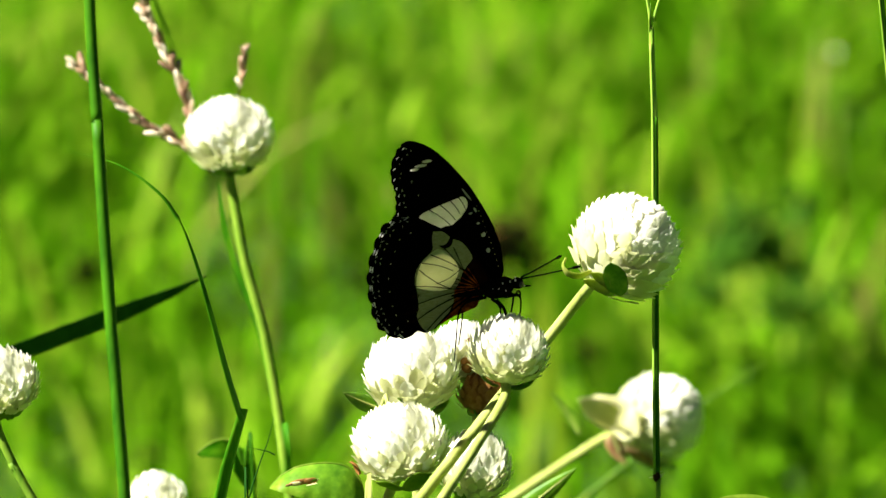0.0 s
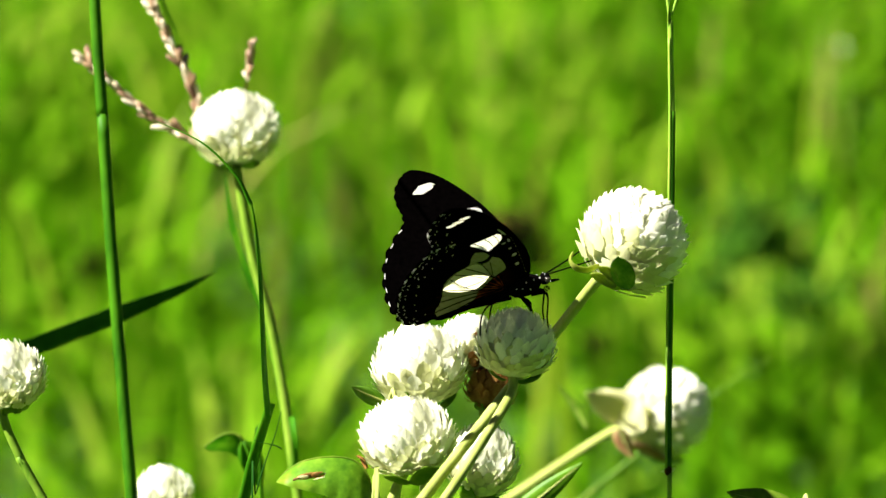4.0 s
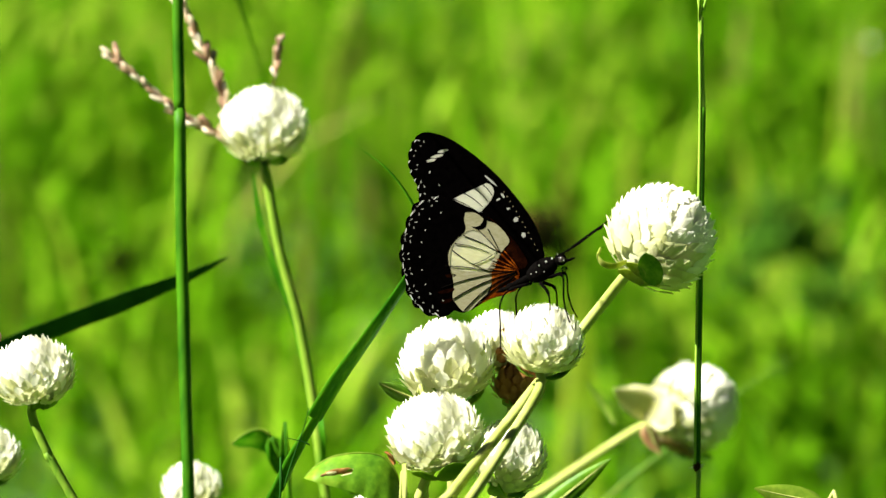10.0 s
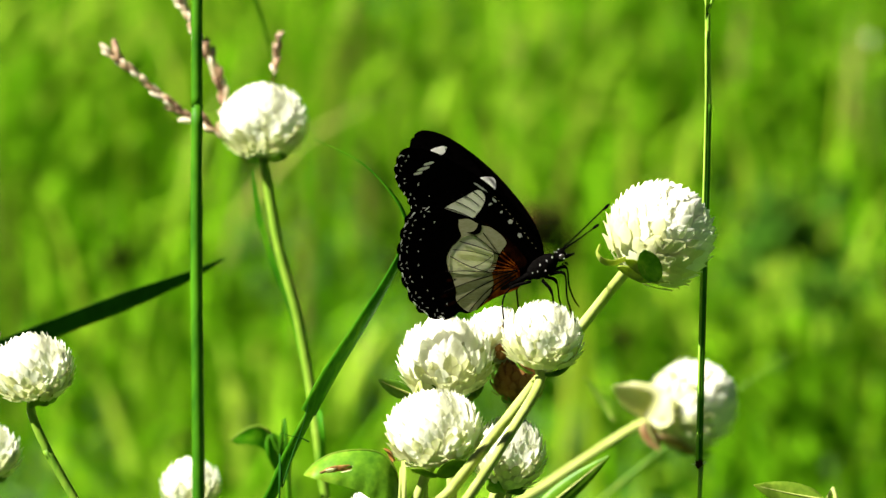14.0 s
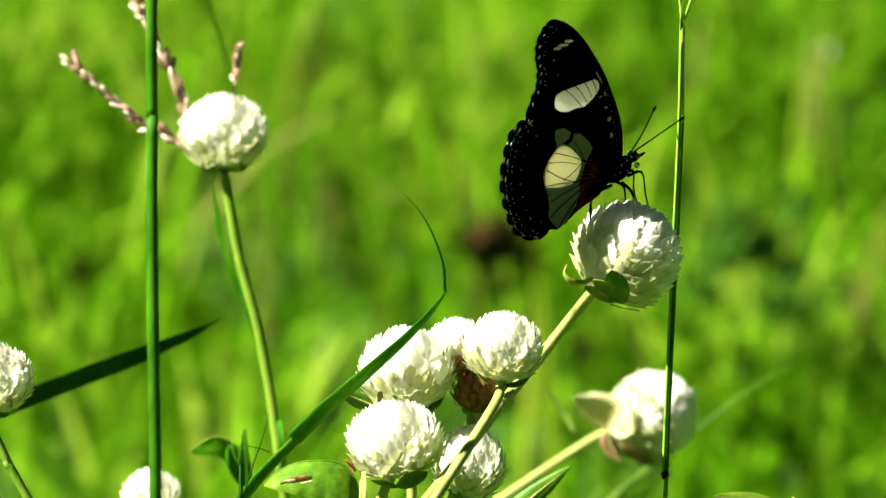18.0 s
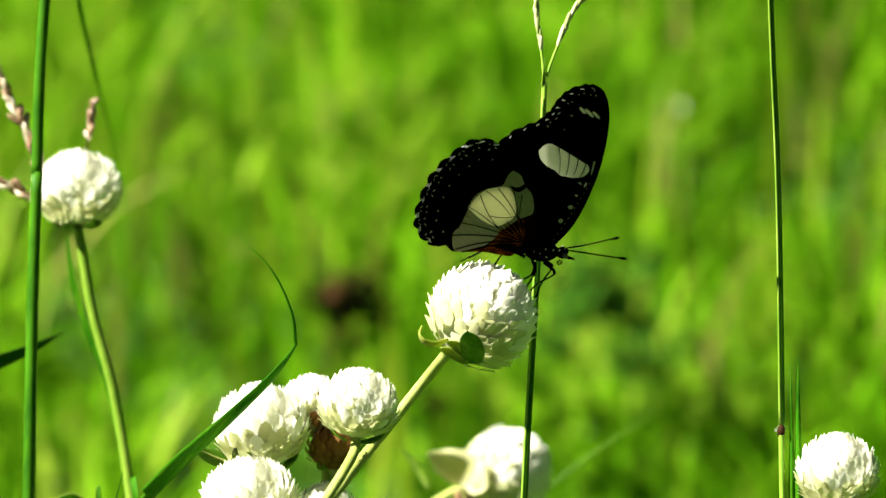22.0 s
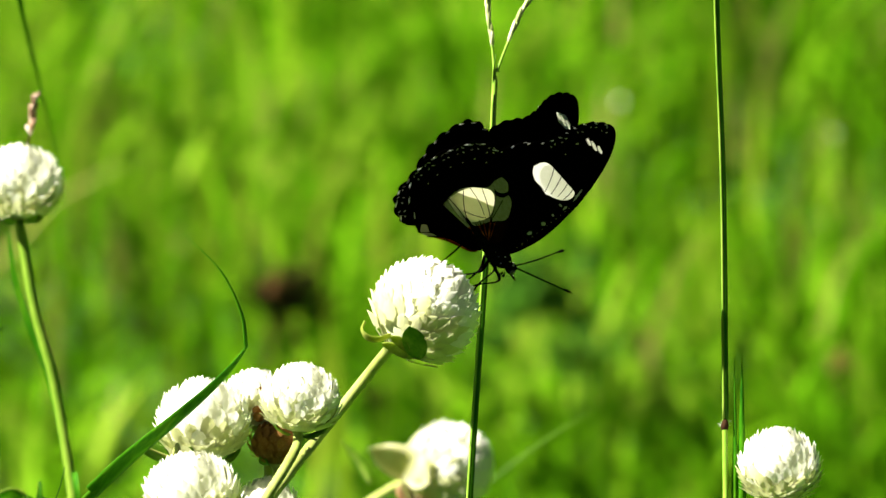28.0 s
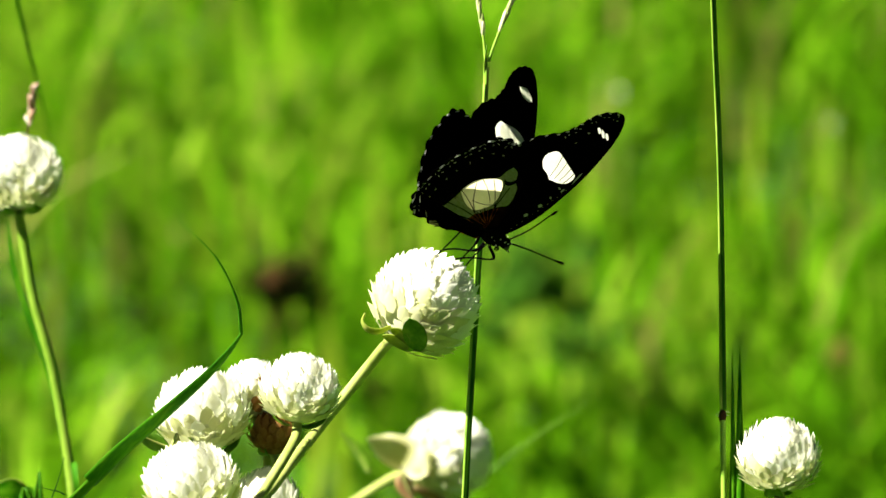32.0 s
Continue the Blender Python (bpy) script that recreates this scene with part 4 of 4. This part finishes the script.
def make_wing(side, fore, parent):
    s = 1 if side == "right" else -1
    off = s * 2.0 * UNIT
    z = s * (0.00022 if not fore else 0.0) + off
    skin = 0.00010
    rnd = random.Random(11)
    if fore:
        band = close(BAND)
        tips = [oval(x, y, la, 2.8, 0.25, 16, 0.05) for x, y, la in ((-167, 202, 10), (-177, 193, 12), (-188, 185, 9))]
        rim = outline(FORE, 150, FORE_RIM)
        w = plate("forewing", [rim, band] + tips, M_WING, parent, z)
        plate("white_band", [band], M_WHITE, w, z, 0.00005)
        for q in tips:
            plate("white_tip_mark", [q], M_WHITE, w, z, 0.00005)
        plate("upper_white_band", [oval(-113, 122, 50, 24, radians(30), 36, 0.03)], M_WHITE_UP, w, z - s * 0.00009, 0.00002)
        plate("upper_tip_mark", [oval(-177, 194, 19, 9, radians(30), 24, 0.08)], M_WHITE_UP, w, z - s * 0.00009, 0.00002)
        for x, y, la, lb, tilt in ((-80, 152, 17, 2.2, -0.7), (-58, 126, 6, 2.6, -0.9), (-66, 119, 5, 2.0, 0.5), (-48, 103, 3.6, 2.4, 0.3), (-34, 84, 5.5, 4.6, 0.8), (-20, 57, 4.6, 5.4, 0.2)):
            plate("white_spot", [oval(x, y, la * 0.85, lb * 0.85, tilt, 14, 0.12)], M_DOT, w, z + s * skin, 0.00002)
        for x, y, r in ((-190, 164, 2.6), (-173, 141, 1.6), (-211, 220, 2.2), (-216, 201, 1.6), (-219, 192, 1.6), (-201, 218, 1.8), (-207, 210, 1.5), (-206, 146, 2.4), (-200, 138, 2.0),
                        (-199, 125, 2.0), (-195, 118, 2.0), (-213, 176, 1.6), (-214, 168, 1.6)):
            plate("margin_spot", [oval(x, y, r * 1.1, r * 0.5, rnd.uniform(0, 3), 9)], M_DOT, w, z + s * skin, 0.00002)
        for i in range(12):
            plate("margin_spot", [oval(-56 + i * 5.6, 133 - i * 8.2 - 0.10 * i * i, 1.3, 0.7, -1.0, 7)], M_CREAM, w, z + s * skin, 0.00002)
        for a, b, wd in (((-116, 141), (-86, 116), 0.9), ((-98, 147), (-77, 125), 0.9), ((-134, 131), (-94, 105), 0.9), ((-150, 118), (-102, 95), 0.8)):
            mesh_object("vein", *flat_line(a, b, wd, z + s * 0.00006, 2), M_VEIN, w)
        mid = Vector((-110, 110, 0)) * UNIT
        first, last, lobes, _ = FORE_RIM
        for i in range(lobes + 1):
            p = rim[round((first + (last - first) * i / lobes) * 149)]
            c = (p + (mid - p).normalized() * 1.6 * UNIT) / UNIT
            plate("fringe_mark", [oval(c.x, c.y, 3.4, 0.7, math.atan2(mid.y - p.y, mid.x - p.x) + math.pi / 2, 8)], M_FRINGE, w, z + s * skin, 0.00003)
    else:
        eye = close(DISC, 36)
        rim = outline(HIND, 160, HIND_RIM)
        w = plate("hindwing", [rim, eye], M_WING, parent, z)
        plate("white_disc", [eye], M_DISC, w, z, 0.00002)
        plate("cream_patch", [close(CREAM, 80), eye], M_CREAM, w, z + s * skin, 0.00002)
        plate("dark_crescent", [close(CRESCENT, 30)], M_WING, w, z + s * (skin + 0.00004), 0.00002)
        plate("rusty_base", [close(RUST, 40)], M_ORANGE, w, z + s * (skin + 0.00004), 0.00002)
        plate("brown_shoulder", [close(BROWN, 44)], M_BROWN, w, z + s * (skin + 0.00002), 0.00002)
        for x, y, la, lb, tilt in ((-158, -48, 16, 3.5, 0.25), (-158, -66, 12, 3.5, 0.3), (-150, -20, 10, 3, 0.1)):
            plate("rusty_streak", [oval(x, y, la, lb, tilt, 16)], M_BROWN, w, z + s * skin, 0.00002)
        for i in range(34):
            ang = radians(128 + 84 * i / 33) + rnd.uniform(-0.04, 0.04)
            ln = rnd.uniform(34, 54) * (1.0 if i < 18 else 1.15)
            x, y = -26 + math.cos(ang) * ln * 0.55, -8 + math.sin(ang) * ln * 0.55
            plate("scale_streak", [oval(x, y, ln * 0.5, rnd.uniform(0.8, 1.8), ang, 10)], M_ORANGE if i > 19 or i % 5 == 0 else M_BROWN, w, z + s * (skin + 0.00008 + i * 0.0000012), 0.000004)
        for a, b, wd, bow in HIND_VEINS:
            mesh_object("vein", *flat_line(a, b, wd * 1.0, z + s * (skin + 0.00012), bow), M_VEIN, w)
        mid = Vector((-100, 10, 0)) * UNIT
        first, last, lobes, _ = HIND_RIM
        for i in range(lobes + 1):
            p = rim[round((first + (last - first) * i / lobes) * 159)]
            ang = math.atan2(mid.y - p.y, mid.x - p.x) + math.pi / 2
            c = (p + (mid - p).normalized() * 0.8 * UNIT) / UNIT
            plate("fringe_mark", [oval(c.x, c.y, 6.0, 0.9, ang, 10)], M_FRINGE, w, z, 0.00011)
            if i == lobes:
                break
            p = rim[round((first + (last - first) * (i + 0.5) / lobes) * 159)]
            ang = math.atan2(mid.y - p.y, mid.x - p.x) + math.pi / 2
            for r, ln, wd, dev in ((8, 3.4, 0.7, 0.6), (9, 3.4, 0.7, -0.6), (18, 2.8, 0.9, 0.8), (19, 2.6, 0.8, -0.7), (39, 1.8, 1.1, 0)):
                q = p.lerp(mid, r * UNIT / (mid - p).length) / UNIT
                k = dev * 7 + rnd.uniform(-1, 1)
                plate("chevron", [oval(q.x + math.cos(ang) * k, q.y + math.sin(ang) * k, ln * rnd.uniform(0.8, 1.1), wd, ang - dev + rnd.uniform(-0.2, 0.2), 8)], M_DOT, w, z + s * (skin + 0.00002), 0.00002)
    return w


def limb(pts, radii, parent, name, mat, origin):
    line = [Vector(p) * UNIT for p in pts]
    o = Vector(origin) * UNIT
    ob = mesh_object(name, *tube([p - o for p in spline(line, 14)], [r * UNIT for r in radii], 7), mat, parent)
    ob.matrix_basis = Matrix.Translation(o)
    return ob


def butterfly():
    ob = thing("butterfly", "black butterfly with white wing bands and scalloped hindwings", "butterfly", at(952, 477))
    t = Matrix.Rotation(BODY_TILT, 3, "Z") @ Matrix.Rotation(radians(90), 3, "Y")
    u = UNIT
    thorax = mesh_object("thorax", *ball(Vector((14, -4, 0)) * u, (17 * u, 19 * u, 32 * u), t, 12, 16), M_BODY, ob)
    ab = Matrix.Rotation(radians(30), 3, "Z") @ Matrix.Rotation(radians(90), 3, "Y")
    line = spline([Vector(p) * u for p in ((2, -14, 0), (-25, -28, 0), (-55, -44, 0), (-92, -62, 0))], 16)
    mesh_object("abdomen", *tube(line, [u * (7 + 2 * math.sin(i * 2.6) * 0.3 - max(0, i - 8) * 0.6) for i in range(16)], 12), M_BODY, ob)
    head = mesh_object("head", *ball(Vector((46, 17, 0)) * u, (10 * u, 11 * u, 11 * u), t), M_BODY, ob)
    antennae = []
    for s in (1, -1):
        mesh_object("eye", *ball(Vector((50, 17, 7 * s)) * u, (6 * u, 6 * u, 5 * u)), M_EYE, ob)
        limb([(50, 14, 3 * s), (60, 17, 3 * s), (72, 22, 2 * s)], (4, 1.2), ob, "palp", M_BODY, (50, 14, 3 * s))
        far = s < 0
        a = limb([(46, 25, 4 * s), (80, 47 if not far else 56, 16 * s), (120, 76 if not far else 92, 40 * s)], (1.5, 1.3), ob, "antenna", M_BODY, (46, 25, 4 * s))
        o = Vector((46, 25, 4 * s))
        club = Vector((124, 79 if not far else 95, 42 * s)) - o
        turn = club.normalized().to_track_quat("Z", "Y").to_matrix()
        antennae.append((a, o * u, s))
        mesh_object("antenna_club", *ball(club * u, (2.8 * u, 2.8 * u, 9 * u), turn, 6, 8), M_BODY, a)
    coil = [(54 + (6 - i * 0.33) * math.cos(i * 0.8), 0 + (6 - i * 0.33) * math.sin(i * 0.8), 0) for i in range(16)]
    limb(coil, (1.2, 0.8), ob, "proboscis", M_BODY, (54, 4, 0))
    rnd = random.Random(5)
    for x, y, z, r in ((12, 4, 15, 3), (24, 12, 15, 3.2), (34, 18, 13, 3.4), (8, -8, 16, 2.2), (22, -6, 16, 2.6), (-2, -12, 14, 2), (55, 16, 12, 1.8), (42, 26, 8, 2.0)):
        for s in (1, -1):
            mesh_object("white_dot", *ball(Vector((x, y, (z + 0.8) * s)) * u, (r * u * 0.45, r * u * 0.6, 0.9 * u), None, 5, 8), M_FRINGE, thorax if x < 38 else head)
    legs = []
    for s in (1, -1):
        for hip, pts in (((-6, -30, 8), [(-40, -42, 12), (-56, -66, 14), (-54, -110, 16), (-52, -150, 18)]),
                         ((14, -26, 10), [(32, -46, 16), (38, -88, 18), (48, -116, 20), (62, -132, 22)]),
                         ((28, -16, 8), [(55, -11, 14), (60, -54, 18), (70, -86, 20), (82, -108, 24)])):
            h = (hip[0], hip[1], hip[2] * s)
            side = 1 if s > 0 else 0.8
            q = [h] + [(x * side + (0 if s > 0 else 10), y * side, z * s) for x, y, z in pts]
            line = [Vector(p) * u for p in q]
            o = Vector(h) * u
            leg = mesh_object("leg", *tube([p - o for p in spline(line, 18)], [u * (3.0 if i < 5 else 1.6 if i < 15 else 1.2) for i in range(18)], 6), M_BODY, ob)
            leg.matrix_basis = Matrix.Translation(o)
            legs.append((leg, o, s))
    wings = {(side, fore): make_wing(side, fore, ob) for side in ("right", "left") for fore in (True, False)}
    return ob, wings, legs, antennae


BUTTERFLY, WINGS, LEGS, ANTENNAE = butterfly()

# seconds; place on the chart; roll, yaw and lean of the body; opening of the right and left wings; sweep of fore and hind wings, and more of the left
FLIGHT = [
    (0.0, 937, 483, -22, 24, 2, 8, -7, 16, 22, 0),
    (1.0, 942, 479, -9, 23, -6, 38, 17, 11, 14, -3),
    (2.0, 962, 481, -14, 17, 0, 38, 13, 12, 13, -2),
    (3.0, 970, 488, -15, 16, 6, 45, 39, 12, 10, -2),
    (5.5, 948, 494, -4, -11, 29, 43, 44, 11, 6, -1),
    (6.0, 926, 485, 4, -16, 46, 41, 71, 7, 14, -4),
    (7.0, 924, 488, 6, -16, 47, 43, 84, 11, 16, -8),
    (7.5, 937, 484, 6, -16, 47, 43, 84, 11, 16, -8),
    (8.0, 955, 470, 3, -16, 23, 39, 49, -1, -2, -2),
    (9.0, 948, 472, 3, -6, 39, 35, 80, 5, 2, -1),
    (9.5, 949, 471, 5, -13, 28, 39, 60, 3, 1, 1),
    (10.0, 950, 473, -4, -16, 1, 8, -7, 2, 2, 0),
    (11.0, 953, 472, -3, -16, 3, 7, -6, 2, 2, 0),
    (12.0, 956, 474, -3, -16, 1, 8, -7, 1, 3, 0),
    (13.0, 953, 477, 1, -14, -2, 7, -6, 1, 1, 0),
    (14.0, 951, 473, 2, -10, 19, 4, 7, 4, 4, -4),
    (14.5, 951, 473, 2, -10, 19, 4, 7, 4, 4, -4),
    (15.3, 951, 473, 2, -10, 19, 4, 7, 4, 4, -4),
    (15.8, 930, 330, 10, 20, 0, 40, 40, -8, 0, 0),
    (16.5, 1009, 185, 5, 51, -6, 97, 54, -24, -5, 11),
    (17.0, 1115, 292, -1, 33, 9, 74, 66, -23, 1, 17),
    (17.5, 1127, 281, 22, 35, -13, 44, 13, -14, 9, -2),
    (18.0, 1157, 284, 3, 30, 4, 11, -10, -14, 6, 0),
    (18.5, 1194, 290, -13, 24, 21, 47, 33, -24, -1, 7),
    (19.0, 1212, 283, -18, 21, 11, 6, -5, -13, 8, 0),
    (20.0, 1232, 294, -31, 17, 9, 26, 7, -6, 16, -4),
    (21.0, 1276, 316, -45, 12, 22, 7, -6, -14, 12, 0),
    (23.0, 1284, 321, -36, 9, 13, 8, -7, -21, 5, 0),
    (25.0, 1282, 319, -37, 10, 15, 8, -7, -18, 7, 0),
    (25.5, 1282, 319, -38, 10, 15, 8, -7, -18, 7, 0),
    (27.5, 1307, 327, -66, 11, 20, 12, -11, -2, 23, 0),
    (28.0, 1318, 335, -82, 17, 27, 14, 24, 4, 32, -6),
    (29.0, 1326, 356, -98, 16, 28, 13, -12, 16, 39, 0),
    (30.0, 1322, 352, -96, 16, 28, 13, -12, 15, 37, 0),
    (31.0, 1322, 352, -96, 16, 28, 13, -12, 15, 37, 0),
    (31.5, 1322, 352, -96, 16, 28, 13, -10, 15, 37, 0),
    (32.0, 1312, 320, -84, 19, 50, -3, 50, -8, 21, -2),
]
# sway of the grasses: seconds and degrees
SLIM_SWAY = [(0, -1.11), (0.5, -1.71), (1, -1.31), (1.5, -1.73), (2, -1.21), (2.5, -0.31), (3, -0.48), (3.5, -0.1), (5.5, -0.63), (6, 0.08), (6.5, 0.25), (7, 0.69), (7.5, 0.96), (8, 0.77), (8.5, 0.58), (9, -0.21), (9.5, -0.88), (10, 0.04), (10.5, 0.38), (11, -0.22), (11.5, 1.33), (12, 0.34), (12.5, 0.71), (13, 0.02), (13.5, 0.29), (14, 0.65), (14.5, 1.19), (16.5, 1.04), (17, 1.61), (17.5, 1.48), (18, 1.81), (18.5, 2.18), (19, 1.99), (19.5, 1.79), (20, 1.67), (20.5, 2.24), (21, 2.15), (21.5, 2.87), (22, 2.39), (22.5, 2.49), (23, 2.35), (23.5, 2.13), (24, 1.87), (24.5, 1.86), (25, 2.21), (25.5, 2.16), (27.5, 2.97), (28, 3.04), (28.5, 2.49), (29, 2.83), (29.5, 2.9), (30, 2.49), (30.5, 2.35), (31, 2.41), (31.5, 2.49), (32, 2.42)]
THICK_SWAY = [(0, 0.29), (0.5, -0.01), (1, -0.34), (1.5, 0.47), (2, 0.7), (2.5, 0.55), (3, -0.33), (3.5, -0.08), (5.5, 0.36), (6, -0.31), (6.5, 0.54), (7, 1.6), (7.5, 1.66), (8, 2.62), (8.5, 3.47), (9, 3.15), (9.5, 2.04), (10, 3.18), (10.5, 2.59), (11, 1.59), (11.5, -0.05), (12, 0.79), (12.5, 1.39), (13, 0), (13.5, 3.95), (14, 4.28), (14.5, 2.89), (16.5, 3.1), (17, 4), (17.5, 3.42), (18, 3.97), (18.5, 4.06), (19, 4.17), (19.5, 4.58), (20, 5.19), (20.5, 5.08), (21, 4.55), (21.5, 4.81), (22, 5.8), (23.5, 6.6), (24, 7.2), (24.5, 7.5), (25.5, 7.3), (27.5, 6.2), (28.5, 5.5), (32, 5.5)]
# arching blade: seconds, slide of its foot, turn of its foot, middle and tip
ARCH_SWAY = [(0, -30, -17, 18, 27), (1, -46, -18, 22, 34), (2, -36, -17, 19, 30), (3, -2, -17, 8, 20), (3.5, 4, -18, 4, 18), (5.5, -8, -18, 11, 19), (6, -2, -15, 0, 15), (6.5, -6, -17, -15, 8),
             (7, 0, -30, -30, 4), (8, 0, -36, -36, 0), (9, 0, -31, -31, 6), (10, 0, -31, -31, 8), (11, 0, -29, -29.5, 14), (12, 0, -29, -28.5, 10), (13, 0, -25, -22, 12),
             (14, 0, -28, -28, 16), (14.5, 0, -30, -30, 16), (16.5, 0, -44, -44, 0), (17.5, 0, -44, -44, 0), (18, 0, -45, -45, -4), (18.5, 0, -47, -47, -8), (19, 0, -50, -50, -16),
             (19.5, 0, -46, -46, -4), (20, 0, -45, -45, -2), (24, 0, -43, -43, -2), (28, 0, -46, -46, -2), (32, 0, -45, -45, -2)]
DARK_SHIFT = [(0, 32, 35), (1, 20, -13), (2, 10, -25), (3, 34, 22), (5.5, 36, 50), (6, 37, 62), (7, 45, 85), (7.5, 30, 40), (8, 50, 68), (9, 17, 14), (11, 6, 24), (13, 2, 22), (14.5, 4, 30), (17, 10, 34),
              (18, 70, 120), (19, 75, 98), (20, 60, 52), (21, 50, 40), (32, 50, 40)]
LOW_SHIFT = [(0, 0), (13, 0), (16.5, 30), (18, 65), (32, 65)]
RIGHT_SWAY = [(0, -3.4), (1, -3.3), (2, -2.8), (3.5, -1.8), (6, -1), (13, 0), (21, 0), (24, -0.2), (28, 0.2), (32, 0)]
FLOWER_SAG = [(0, 0, 0), (14.5, 0, 0), (16.5, -1, -2), (17, 9, 13), (17.5, 12, 17), (20, 12, 20), (21, 12, 25), (27.5, 12, 26), (32, 14, 29)]


def motions():
    view = EYE.to_3x3().to_4x4()

    def spin(axis, a):
        return Matrix.Rotation(radians(a), 4, axis)

    def body(r):
        return spin("X", r[5]) @ spin("Y", r[4]) @ spin("Z", r[3])

    away = {15.8: 0.03, 16.5: 0.045}
    walk(BUTTERFLY, [(r[0], Matrix.Translation(at(r[1], r[2], away.get(r[0], 0.0))) @ view @ body(r)) for r in FLIGHT])
    hinge = spin("Z", math.degrees(BODY_TILT))
    for (side, fore), w in WINGS.items():
        walk(w, [(r[0], hinge @ spin("X", r[6] if side == "right" else -r[7]) @ hinge.inverted() @ spin("Z", (r[8] if fore else r[9]) + (r[10] if side == "left" else 0))) for r in FLIGHT])
    for leg, o, s in LEGS:
        walk(leg, [(r[0], Matrix.Translation(o) @ spin("X", 0 if r[0] < 19 else 48 if s > 0 else -25) @ spin("Z", (0 if r[0] < 19 else -14) - r[3] * (0.30 if r[3] < -60 else 0.2 if r[3] < -30 else 0.55))) for r in FLIGHT])
    for a, o, s in ANTENNAE:
        walk(a, [(r[0], Matrix.Translation(o) @ spin("Z", (38 if s < 0 else 22) if r[3] < -60 else 20 * max(0, r[5] - 8) / 35 if s > 0 and r[0] < 15 else 0)) for r in FLIGHT])
    turn = view @ Matrix.Identity(4)

    def about_view(a):
        return turn @ spin("Z", a) @ turn.inverted()

    for key, rows in (("slim", SLIM_SWAY), ("thick", THICK_SWAY), ("tall_right", RIGHT_SWAY)):
        g = GRASSES[key]
        place = Matrix.Translation(g.matrix_basis.translation)
        walk(g, [(t, place @ about_view(-a)) for t, a in rows])
    g = GRASSES["arch"]
    place = g.matrix_basis.translation.copy()
    walk(g, [(t, Matrix.Translation(place + SIDE * x * UNIT) @ about_view(c)) for t, x, c, a, b in ARCH_SWAY])

    def twist(t, way):
        a = way * (62 if t < 5.8 else 48 if t < 6.2 else 36 if t < 6.8 else 28)
        return turn @ spin("Y", a) @ turn.inverted()

    walk(GRASSES["arch_low"], [(t, Matrix.Translation(GRASSES["arch_knee"]) @ about_view(a - c) @ twist(t, 1)) for t, x, c, a, b in ARCH_SWAY])
    walk(GRASSES["arch_tip"], [(t, Matrix.Translation(GRASSES["arch_hinge"]) @ twist(t, -1) @ about_view(b - a)) for t, x, c, a, b in ARCH_SWAY])
    g = GRASSES["dark"]
    place = g.matrix_basis.translation.copy()
    walk(g, [(t, Matrix.Translation(place + (SIDE * x - UP * y) * UNIT * 1.06)) for t, x, y in DARK_SHIFT])
    g = GRASSES["low_blade"]
    low = g.matrix_basis.translation.copy()
    walk(g, [(t, Matrix.Translation(low + SIDE * x * UNIT * 1.27)) for t, x in LOW_SHIFT])
    f = FLOWERS["right"]
    place = f.matrix_basis.translation.copy()
    walk(f, [(t, Matrix.Translation(place + (SIDE * x - UP * y) * UNIT)) for t, x, y in FLOWER_SAG])


motions()
